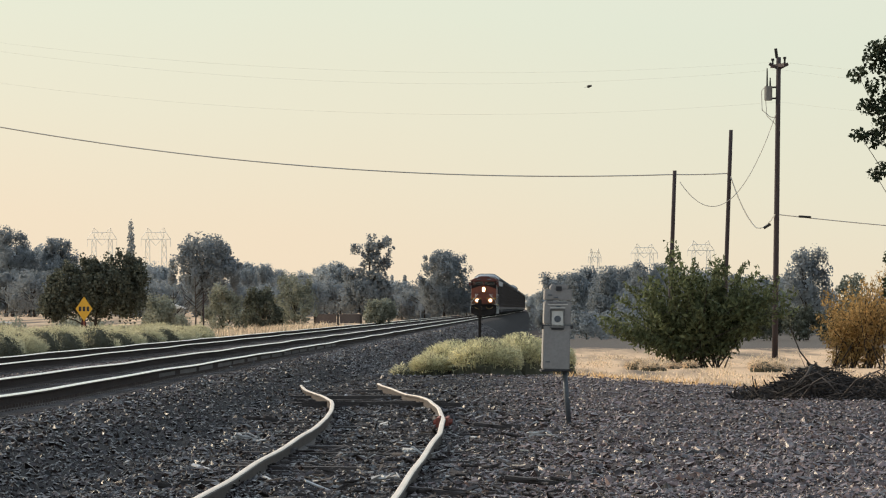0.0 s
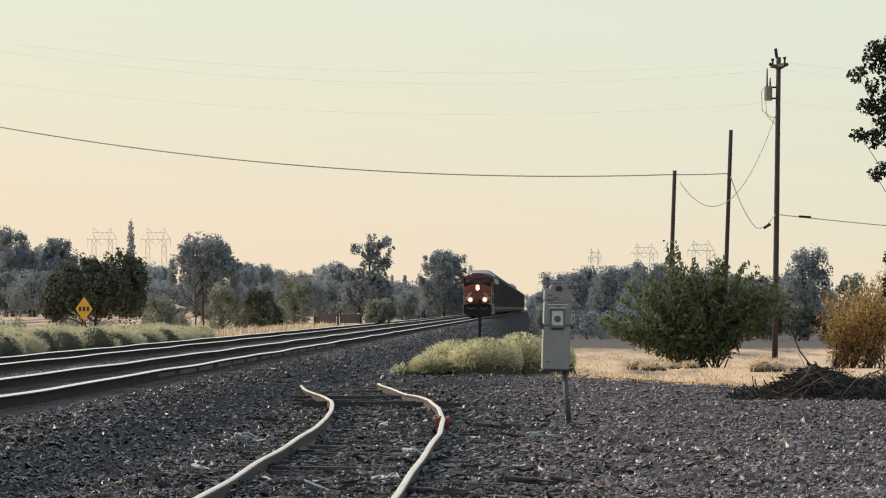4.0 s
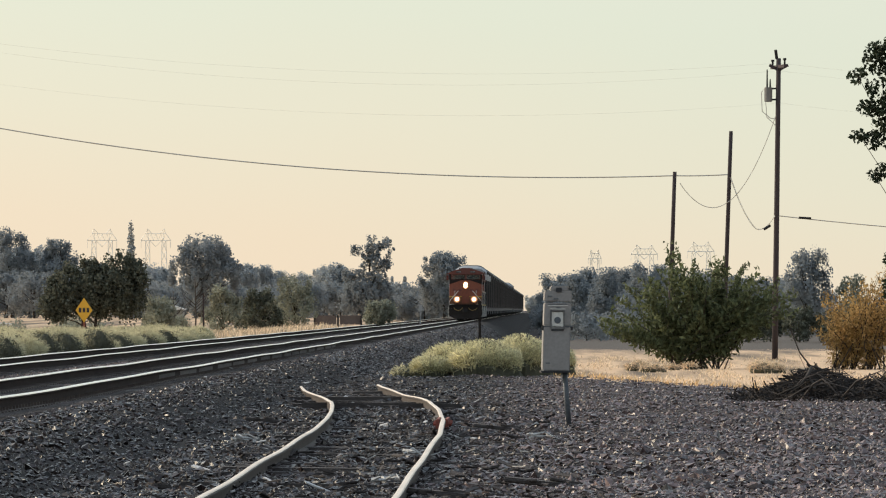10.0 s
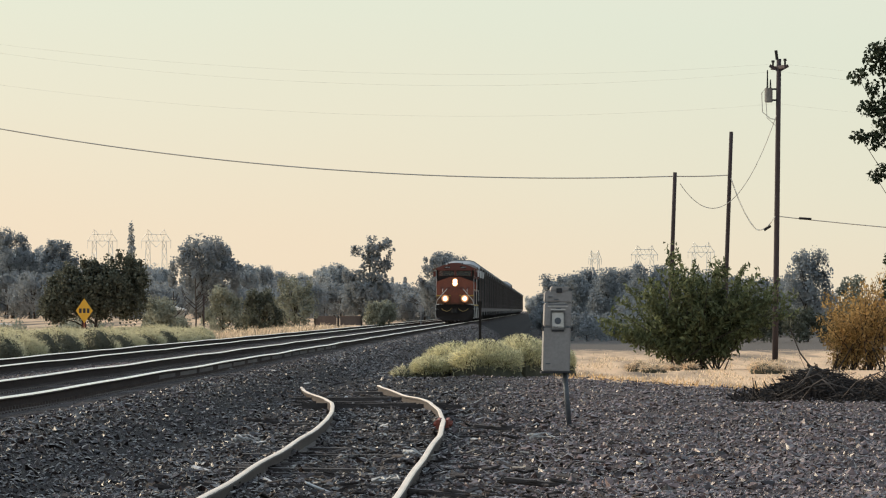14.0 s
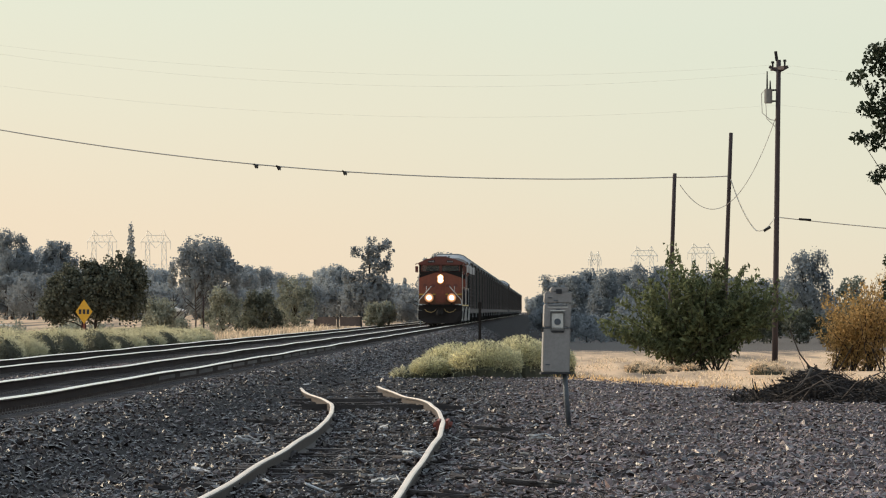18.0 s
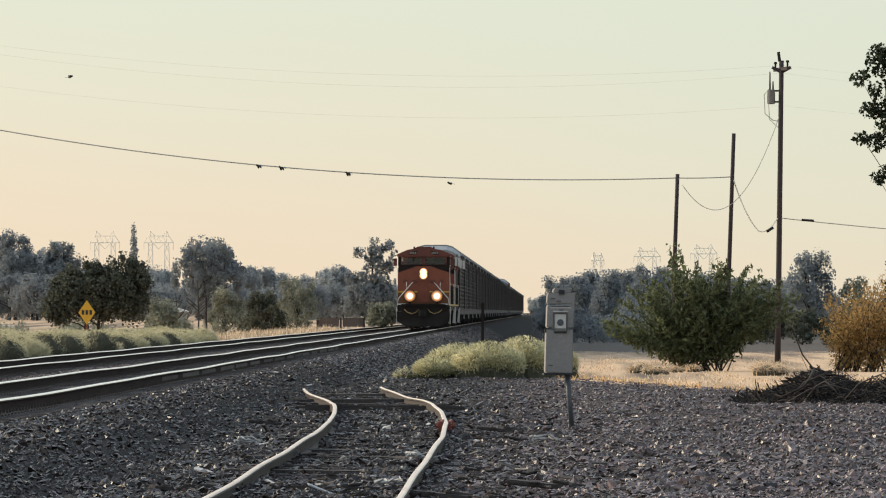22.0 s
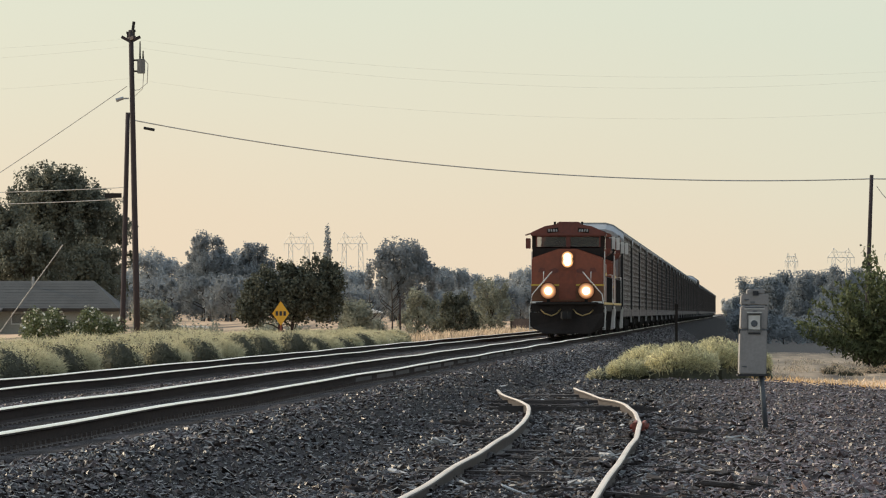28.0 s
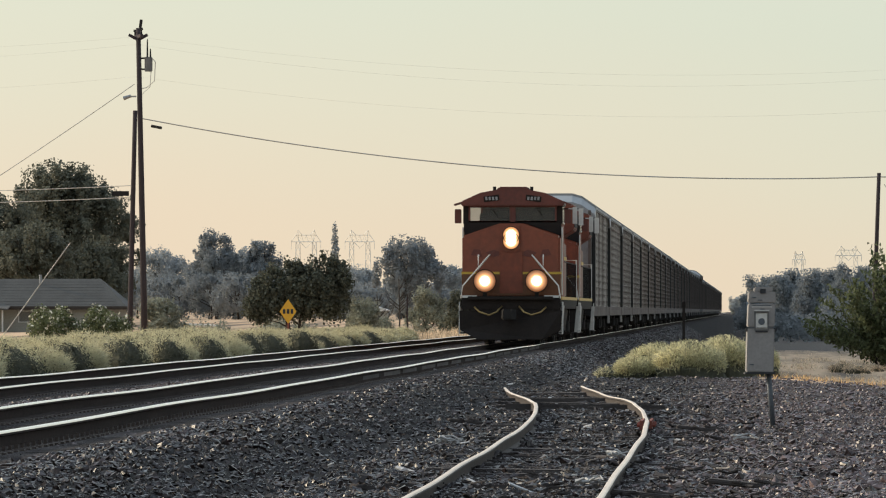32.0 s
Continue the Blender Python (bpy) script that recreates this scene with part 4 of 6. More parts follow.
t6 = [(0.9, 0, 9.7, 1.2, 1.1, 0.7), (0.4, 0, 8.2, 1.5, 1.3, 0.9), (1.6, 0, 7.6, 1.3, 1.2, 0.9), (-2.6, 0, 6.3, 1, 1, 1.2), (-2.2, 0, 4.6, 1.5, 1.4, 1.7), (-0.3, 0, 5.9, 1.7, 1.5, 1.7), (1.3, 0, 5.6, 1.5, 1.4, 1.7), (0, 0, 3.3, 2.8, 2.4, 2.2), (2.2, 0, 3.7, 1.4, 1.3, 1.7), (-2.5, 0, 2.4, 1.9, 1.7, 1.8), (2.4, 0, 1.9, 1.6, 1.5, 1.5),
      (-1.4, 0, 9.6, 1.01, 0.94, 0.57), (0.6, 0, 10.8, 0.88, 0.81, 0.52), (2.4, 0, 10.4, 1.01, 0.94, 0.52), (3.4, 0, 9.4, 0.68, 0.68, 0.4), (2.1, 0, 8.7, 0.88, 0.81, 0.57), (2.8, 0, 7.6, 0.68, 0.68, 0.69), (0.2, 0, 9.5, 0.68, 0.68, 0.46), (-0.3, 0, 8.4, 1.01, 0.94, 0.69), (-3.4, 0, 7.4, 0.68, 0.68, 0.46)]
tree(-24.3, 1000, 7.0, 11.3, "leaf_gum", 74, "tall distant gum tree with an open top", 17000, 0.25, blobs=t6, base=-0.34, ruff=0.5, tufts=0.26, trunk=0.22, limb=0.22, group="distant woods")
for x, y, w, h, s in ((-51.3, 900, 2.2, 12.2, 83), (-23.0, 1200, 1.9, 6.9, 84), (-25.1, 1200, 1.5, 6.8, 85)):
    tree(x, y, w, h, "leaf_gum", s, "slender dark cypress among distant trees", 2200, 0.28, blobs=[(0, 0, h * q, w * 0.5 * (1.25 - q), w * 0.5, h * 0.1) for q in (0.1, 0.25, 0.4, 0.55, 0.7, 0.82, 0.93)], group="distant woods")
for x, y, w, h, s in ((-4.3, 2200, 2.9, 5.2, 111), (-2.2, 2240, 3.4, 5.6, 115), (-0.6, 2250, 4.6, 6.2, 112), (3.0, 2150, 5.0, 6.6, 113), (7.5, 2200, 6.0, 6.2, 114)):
    tree(x, y, w, h, "leaf_haze", s, "faint tree far down the line, paled for smoky air", 5200, 0.3, low=0.0, k=24, ruff=0.15, sprays=1.0, tufts=0.3, group="distant woods")
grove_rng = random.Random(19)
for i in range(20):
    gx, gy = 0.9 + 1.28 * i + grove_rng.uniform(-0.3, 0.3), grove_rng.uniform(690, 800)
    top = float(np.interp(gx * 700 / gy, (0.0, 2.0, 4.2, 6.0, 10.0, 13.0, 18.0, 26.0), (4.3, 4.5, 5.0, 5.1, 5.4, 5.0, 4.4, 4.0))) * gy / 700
    tree(gx * gy / 700, gy, grove_rng.uniform(2.8, 4.4), top + grove_rng.uniform(-0.35, 0.35), "leaf_gum", 600 + i, "distant tree in a grove, leaf colour greyed for haze", 9000, 0.19, ruff=0.5, low=0.0, k=22, jag=0.8, sprays=1.2, tufts=0.3, group="grove beyond the dry grass")
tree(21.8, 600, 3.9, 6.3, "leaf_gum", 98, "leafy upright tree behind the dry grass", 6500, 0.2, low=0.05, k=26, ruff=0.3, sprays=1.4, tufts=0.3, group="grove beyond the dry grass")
tree(25.6, 600, 3.6, 4.4, "leaf_olive", 90, "leafy upright tree behind the dry grass", 2400, 0.22, low=0.05, k=14, group="grove beyond the dry grass")
HOUSE_TREES = ((-74.7, 800, 13.4, 17.4, 45, 34000), (-80.5, 770, 10.5, 13.6, 49, 14000), (-74.5, 750, 8.5, 9.9, 47, 11000), (-69.0, 770, 6.5, 9.0, 46, 9000), (-86, 790, 9.0, 9.0, 48, 7000))
for x, y, w, h, s, n in HOUSE_TREES:
    tree(x, y, w * 1.12, h, "leaf_house", s, "large dense dark green tree behind the house", int(n * 2.0), 0.25, slim=0.5, ruff=0.35, low=0.0, k=46, jag=0.6, sprays=1.2, tufts=0.42, group="trees behind the house")

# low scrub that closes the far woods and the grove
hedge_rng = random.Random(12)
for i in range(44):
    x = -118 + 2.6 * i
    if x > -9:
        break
    tree(x + hedge_rng.uniform(-1, 1), 1000 + hedge_rng.uniform(0, 90), hedge_rng.uniform(8, 12), hedge_rng.uniform(3.2, 5.0) + (2.2 if x < -62 else 0.0), "leaf_gum", 300 + i, "low scrub below the distant trees, colour greyed for haze", 9000, 0.27, low=0.0, k=14, ruff=0.4, sprays=1.4, tufts=0.3, group="distant scrub", category="shrub", name="shrub")
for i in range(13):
    tree(1.2 + 2.7 * i + hedge_rng.uniform(-0.6, 0.6), 650 + hedge_rng.uniform(0, 150), hedge_rng.uniform(4.5, 6.5), hedge_rng.uniform(2.0, 4.2), "leaf_gum", 340 + i, "scrub filling the grove, colour greyed for haze", 5500, 0.2, ruff=0.2, low=0.0, k=12, sprays=1.0, tufts=0.3, group="scrub in the grove", category="shrub", name="shrub")

for i in range(9):
    tree(1.6 + 1.7 * i + hedge_rng.uniform(-0.5, 0.5), 590 + hedge_rng.uniform(0, 50), hedge_rng.uniform(2.6, 3.8), hedge_rng.uniform(0.7, 1.5), "leaf_gum", 360 + i, "low dull brush at the edge of the dry field", 1500, 0.2, low=0.0, k=10, group="low brush in the field", category="shrub", name="shrub")
for i in range(6):
    tree(16.5 + 2.2 * i + hedge_rng.uniform(-0.5, 0.5), 575 + hedge_rng.uniform(0, 15), hedge_rng.uniform(3.0, 3.8), hedge_rng.uniform(1.5, 1.75), "leaf_round", 375 + i, "clipped dark hedge behind the dry field", 2200, 0.2, low=0.0, k=12, group="hedge behind the field", category="hedge", name="hedge")

for i in range(11):
    tree(-44 + 2.3 * i + hedge_rng.uniform(-0.9, 0.9), 500 + hedge_rng.uniform(0, 90), hedge_rng.uniform(2.0, 3.6), hedge_rng.uniform(0.25, 0.9), "leaf_olive", 390 + i, "low dark brush in the dry field", 1300, 0.17, low=0.0, k=10, group="low brush in the field", category="shrub", name="shrub")

# ---------------------------------------------------------------- poles and wires
def hang(a, b, sag, n=24):
    a, b = Vector(a), Vector(b)
    return [a.lerp(b, i / n) - Vector((0, 0, sag * 4 * (i / n) * (1 - i / n))) for i in range(n + 1)]


def wire(name, a, b, sag, r, label, material="wire", sleeve=None):
    ob = thing(name, pose(0, 0, 0), label, "cable")
    part("strand", Geo().tube(hang(a, b, sag, 36), r, 5), M[material], ob)
    if sleeve:
        part("sleeve", Geo().tube(sleeve, r * 2.4, 8), M["steel"], ob, "dark splice sleeve")
    return ob


def pole(x0, x1, y, top, r0, r1, label, gear=None, base=-1.75):
    """A wooden pole leaning from x0 at its foot to x1 at its top."""
    ob = thing("utility_pole", pose(x0, y, base), label, "pole", "poles of the crossing line")
    h, dx = top - base, x1 - x0
    part("shaft", Geo().tube([(dx * q, 0, h * q) for q in (0, 0.25, 0.5, 0.75, 1)], r0, 12, r1), M["pole"], ob, smooth=True)
    if gear:
        s, q = gear, 1.6
        part("crossarm", Geo().box((dx, 0, h - 0.28 * q), (0.16, 3.0, 0.18), (0, 0, 12)), M["pole"], ob, bevel=0.01)
        for e in (-1.3, 0.0, 1.3):
            ins = Geo().tube([(dx - e * 0.21, e, h - 0.22 * q), (dx - e * 0.21, e, h - 0.04 * q)], 0.05, 8).tube([(dx - e * 0.21, e, h - 0.09 * q), (dx - e * 0.21, e, h - 0.02 * q)], 0.10, 10, 0.08)
            part("insulator", ins, M["steel"], ob)
        part("pole_top_pin", Geo().tube([(dx + 0.06 * q * s, 0, h - 0.05), (dx + 0.10 * q * s, 0, h + 0.28 * q)], 0.08, 8), M["steel"], ob)
        for e in (-1, 1):
            part("brace_arm", Geo().box((dx + e * 0.16 * q, 0, h - 0.30 * q), (0.34 * q, 0.12, 0.16), (0, e * -28, 0)), M["pole"], ob, bevel=0.01)
        tz = h - 1.18 * q
        cx = dx + s * 0.34 * q
        can = part("transformer", Geo().tube([(cx, 0, tz - 0.40), (cx, 0, tz + 0.36)], 0.21, 16), M["box_edge"], ob, "grey transformer can", bevel=0.03)
        part("bushing", Geo().tube([(cx - 0.06, 0, tz + 0.35), (cx - 0.06, 0, tz + 1.3)], 0.05, 8, 0.03), M["steel"], can)
        part("bushing", Geo().tube([(cx + 0.10, 0, tz + 0.35), (cx + 0.10, 0, tz + 0.8)], 0.05, 8, 0.03), M["steel"], can)
        for e in (-0.28, 0.30):
            part("bracket", Geo().box((dx + s * 0.2, 0, tz + e), (0.5, 0.14, 0.09)), M["steel"], ob)
        lead = [(cx + s * 0.1, 0, tz + 0.4), (cx + s * 0.36, 0, tz + 0.1), (cx + s * 0.32, 0, tz - 0.9), (cx - s * 0.1, 0, tz - 1.25), (dx + s * 0.1, 0, tz - 1.3)]
        part("lead", Geo().tube(lead, 0.022, 5), M["wire"], ob)
        part("lead", Geo().tube([(cx + s * 0.14, 0, tz - 0.3), (cx + s * 0.08, 0, tz - 1.2), (dx + s * 0.1, 0, tz - 1.7)], 0.018, 5), M["wire"], ob)
    return ob


PY = 380.0
pole(12.12, 12.33, PY, 14.15, 0.158, 0.122, "tall dark wooden pole with a grey transformer", gear=-1)
pole(9.40, 9.83, PY, 10.33, 0.125, 0.100, "bare leaning wooden pole behind the bush")
pole(6.54, 6.88, PY, 8.20, 0.125, 0.100, "short bare leaning wooden pole behind the bush")
left_pole = pole(-31.66, -32.03, PY, 15.85, 0.180, 0.125, "tall weathered wooden pole with a grey transformer", gear=1)
brace = pole(-32.54, -32.22, PY + 0.35, 11.52, 0.150, 0.115, "dark shorter pole leaning on the tall one")
part("light_arm", Geo().box((-0.75, 0, 14.0), (0.55, 0.12, 0.08)).tube([(-1.15, 0, 13.9), (-0.75, 0, 14.03)], 0.11, 8, 0.08), M["galv"], left_pole, "small grey lamp arm")
part("side_arm", Geo().box((-0.45, 0, 8.9), (0.88, 0.16, 0.25)), M["steel"], brace)

wire("main_cable", (-31.87, PY, 11.10), (6.81, PY, 7.99), 1.10, 0.031, "thick grey cable slung across the tracks", sleeve=[(-31.35, PY, 10.70), (-30.78, PY, 10.59)])
wire("span_wire", (6.81, PY, 7.99), (9.70, PY, 8.05), 0.03, 0.030, "dark cable between two bare poles")
wire("service_cable", (12.28, PY, 5.89), (38.48, PY + 4, 4.53), 0.4, 0.026, "thin cable running off from the pole", sleeve=[(13.39, PY + 0.1, 5.79), (14.03, PY + 0.2, 5.75)])
wire("slack_wire", (7.14, PY - 0.1, 7.61), (12.19, PY - 0.1, 11.18), 2.8, 0.019, "slack grey wire hanging between poles")
wire("slack_wire", (9.81, PY - 0.1, 7.89), (11.14, PY - 0.1, 5.20), 0.35, 0.034, "slack wire whitened for its glare, hanging from a pole", "bright_wire")
wire("slack_wire", (11.14, PY - 0.1, 5.20), (12.12, PY - 0.1, 5.89), 0.26, 0.03, "slack wire whitened for its glare, hanging from a pole", "bright_wire", sleeve=[(11.54, PY - 0.1, 5.17), (11.90, PY - 0.1, 5.39)])
wire("guy_wire", (-32.23, PY, 12.90), (-42.49, PY - 1, 5.97), 0.08, 0.021, "taut guy wire running down from the pole")
wire("guy_wire", (-35.43, PY - 2, 4.53), (-39.44, PY - 2.5, -1.08), 0.0, 0.026, "pale guy wire in front of the house")
for z0, z1 in ((7.57, 7.65), (6.96, 6.96)):
    wire("service_cable", (-32.4, PY + 0.3, z0), (-60, PY + 20, z1), 0.25, 0.02, "thin cable running to the house")
for dz, sag in ((-0.1, 1.2), (-0.5, 1.4), (-2.2, 1.3)):
    wire("power_line", (-32.1, PY, 15.5 + dz), (12.33, PY, 14.0 + dz), sag, 0.0035, "hair-thin power line high over the tracks", "bright_wire")
    wire("power_line", (-32.1, PY, 15.5 + dz), (-77, PY - 4, 16.1 + dz), sag, 0.0035, "hair-thin power line high over the tracks", "bright_wire")
    wire("power_line", (12.33, PY, 14.0 + dz), (57, PY + 4, 13.6 + dz), sag, 0.0035, "hair-thin power line high over the tracks", "bright_wire")

# ---------------------------------------------------------------- signal case on its post
case = thing("signal_case", pose(0.345, 96.6, -0.62, 0, 0, 4), "pale grey metal case on a leaning post in the gravel", "signal box")
part("post", Geo().tube([(0, 0, 0), (-0.04, 0, 0.45), (-0.075, 0, 0.95)], 0.036, 10), M["post"], case, "blue-grey steel post", smooth=True)
lower = part("cabinet", Geo().prism([(-0.37, 0.80), (-0.01, 0.79), (0.005, 1.38), (-0.355, 1.39)], -0.15, 0.15), M["box"], case, bevel=0.012)
part("base_plate", Geo().box((-0.19, 0, 0.785), (0.40, 0.33, 0.03)), M["box_dark"], case, bevel=0.006)
upper = part("upper_cabinet", Geo().prism([(-0.352, 1.40), (0.004, 1.395), (0.018, 1.70), (-0.34, 1.705)], -0.14, 0.14), M["box"], case, bevel=0.012)
frame_ring = Geo()
for c, s in (((-0.17, -0.155, 1.36), (0.19, 0.03, 0.03)), ((-0.165, -0.155, 1.60), (0.18, 0.03, 0.025)), ((-0.26, -0.155, 1.48), (0.025, 0.03, 0.25)), ((-0.08, -0.155, 1.48), (0.025, 0.03, 0.25))):
    frame_ring.box(c, (s[0], s[1], s[2] * 0.6) if s[0] > s[2] else (s[0] * 0.55, s[1], s[2]))
part("slot", Geo().box((-0.17, -0.150, 1.345), (0.165, 0.022, 0.034)), M["box_dark"], case, "dark slot below the plate")
part("window_frame", frame_ring, M["box_edge"], upper, "dark frame round a small plate", bevel=0.004)
plate = part("notice_plate", Geo().box((-0.17, -0.146, 1.48), (0.155, 0.012, 0.2)), M["white"], upper, "small pale notice plate")
part("notice_mark", Geo().disc((-0.17, -0.158, 1.47), 0.045, 0.006, 14), M["post"], upper)
part("joint_strip", Geo().box((-0.165, -0.146, 1.388), (0.372, 0.012, 0.012)), M["post"], case)
for hx in (-0.36, 0.02):
    part("hasp", Geo().box((hx, -0.10, 1.365), (0.035, 0.06, 0.06)), M["box_dark"], case, "dark steel hasp", bevel=0.006)
head = part("top_case", Geo().prism([(-0.345, 1.72), (0.018, 1.715), (0.028, 1.86), (-0.335, 1.865)], -0.13, 0.13), M["box"], case, bevel=0.012)
part("lid", Geo().prism([(-0.27, 1.865), (-0.02, 1.86), (-0.025, 1.925), (-0.25, 1.93)], -0.11, 0.11), M["box"], case, bevel=0.012)
part("opening", Geo().box((-0.15, -0.135, 1.875), (0.075, 0.02, 0.06)), M["box_dark"], head)
for dx, dz in ((-0.27, 1.79), (-0.19, 1.755), (-0.30, 0.90), (-0.16, 1.635)):
    part("label_bar", Geo().box((dx, -0.153 if dz < 1.3 else -0.143, dz), (0.06, 0.006, 0.014)), M["post"], case)
for k, (dz, wide, tone) in enumerate(((1.665, 0.27, "white"), (1.62, 0.20, "white"), (1.685, 0.25, "post"))):
    part("label_bar", Geo().box((-0.165, -0.143, dz), (wide, 0.006, 0.011)), M[tone], case)

marker = thing("marker_post", pose(-1.76, 200, float(height(-1.76, 200)) - 0.05), "thin black marker post behind the brush", "post")
part("stake", Geo().box((0, 0, 1.1), (0.075, 0.06, 2.2)), M["black"], marker, bevel=0.008)
part("cap", Geo().box((0, 0, 2.12), (0.10, 0.08, 0.16)), M["black"], marker, bevel=0.008)

# ---------------------------------------------------------------- sign, house, sheds
sign = thing("diamond_sign", pose(-20.0, 315, -0.6), "yellow diamond sign with dark lettering on a rusty stand", "sign")
dia = Geo()
dia.prism([(0, -0.54 + 1.55), (0.37, 1.55), (0, 2.09), (-0.37, 1.55)], -0.012, 0.012)
part("panel", dia, M["sign_yellow"], sign, bevel=0.004)
for k, wdt in enumerate((0.17, 0.15, 0.13)):
    part("lettering_bar", Geo().box((-0.17 + 0.17 * k, -0.017, 1.55), (0.11, 0.008, 0.2)), M["box_dark"], sign)
part("post", Geo().box((0, 0.05, 0.25), (0.07, 0.06, 2.7)), M["rust"], sign)
part("stand", Geo().prism([(-0.46, -1.1), (0.36, -1.1), (0.05, 1.15), (-0.09, 1.15)], 0.03, 0.22), M["dark_rust"], sign, "dark rust-red stand", bevel=0.02)

house = thing("house", pose(-67, 700, -0.85), "low house with a grey hipped roof behind weeds", "house")
part("wall", Geo().box((0, 0, 0.7), (13.0, 8.5, 3.0)), M["wall"], house)
roof = Geo()
roof.add([(-9, -5, 2.2), (7.3, -5, 2.2), (7.3, 5, 2.2), (-9, 5, 2.2), (-9, 0, 4.9), (4.4, 0, 4.9), (-9, -5, 2.05), (7.3, -5, 2.05), (7.3, 5, 2.05), (-9, 5, 2.05)],
         [(0, 1, 5, 4), (1, 2, 5), (2, 3, 4, 5), (0, 4, 3), (6, 7, 1, 0), (7, 8, 2, 1), (8, 9, 3, 2), (9, 6, 0, 3), (9, 8, 7, 6)])
part("roof", roof, M["roof"], house, "grey shingle roof")
# Dark boards put the shade under the eave into colour.
part("fascia", Geo().box((-0.85, -5.03, 2.08), (16.4, 0.05, 0.32)), M["bark"], house, "board under the eave, coloured dark for shade")
part("fascia", Geo().box((7.33, 0, 2.08), (0.05, 10.1, 0.32)), M["bark"], house, "board under the eave, coloured dark for shade")
for k in range(9):
    part("shingle_course", Geo().box((-1.6 + 0.05 * k, -4.55 + 0.5 * k, 2.455 + 0.27 * k), (16.0 - 0.62 * k, 0.10, 0.012), (28.4, 0, 0)), M["roof"], house)
porch = Geo().add([(-8.6, -8, 2.3), (-3.9, -8, 2.0), (-3.9, -5, 2.3), (-8.6, -5, 3.4), (-8.6, -8, 2.15), (-3.9, -8, 1.85), (-3.9, -5, 2.15), (-8.6, -5, 3.25)],
                  [(0, 1, 2, 3), (7, 6, 5, 4), (0, 4, 5, 1), (1, 5, 6, 2), (2, 6, 7, 3), (3, 7, 4, 0)])
part("porch_roof", porch, M["roof"], house)
for px in (-8.2, -4.4, -6.3):
    part("porch_post", Geo().box((px, -7.7, 0.6), (0.14, 0.14, 2.7)), M["white"], house)
for px in (-2.5, 1.2, 4.2):
    win = part("window", Geo().box((px, -4.28, 1.25), (1.3, 0.08, 1.0)), M["glass"], house)
    part("window_frame", Geo().box((px, -4.30, 0.72), (1.45, 0.1, 0.08)).box((px, -4.30, 1.78), (1.45, 0.1, 0.08)).box((px - 0.68, -4.30, 1.25), (0.08, 0.1, 1.0)).box((px + 0.68, -4.30, 1.25), (0.08, 0.1, 1.0)), M["white"], win)
part("vent", Geo().tube([(-1.4, -1, 4.4), (-1.4, -1, 5.3)], 0.12, 8), M["galv"], house)

pipe = thing("white_rail", pose(-46.6, 600, -1.6), "low white horizontal rail on short posts among weeds", "rail")
part("bar", Geo().tube([(-2.5, 0, 1.50), (2.5, 0, 1.32)], 0.11, 10), M["white"], pipe)
for px in (-2.2, 0.0, 2.2):
    part("post", Geo().tube([(px, 0, 0), (px, 0, 1.4)], 0.06, 8), M["galv"], pipe)

bin_wall = thing("rusty_trough", pose(-17.6, 620, -1.66), "long rust-brown trough raised on posts in dry grass", "trough")
for px in (-1.05, 1.05):
    part("side", Geo().box((px, 0, 1.72), (1.75, 0.8, 0.78)), M["rusty_panel"], bin_wall, bevel=0.03)
for px in (-2.0, 0.0, 2.0):
    part("post", Geo().box((px, -0.1, 1.05), (0.14, 0.9, 2.15)), M["bark"], bin_wall)

shed = thing("pale_shed", pose(-41.5, 800, -1.1), "pale low shed between distant trees", "shed")
part("wall", Geo().box((0, 0, 0.75), (3.4, 4, 2.7)), M["wall"], shed)
part("roof", Geo().prism([(-1.9, 2.0), (1.9, 2.0), (1.9, 2.12), (0, 2.7), (-1.9, 2.12)], -2.3, 2.3), M["white"], shed)
far_house = thing("white_building", pose(-1.7, 1500, -1.7), "pale distant building beside the track", "building")
part("wall", Geo().box((0, 0, 1.5), (2.0, 6, 3.0)), M["galv"], far_house)
part("roof", Geo().prism([(-1.15, 3.0), (1.15, 3.0), (1.1, 3.2), (-1.1, 3.3)], -3.2, 3.2), M["galv"], far_house)


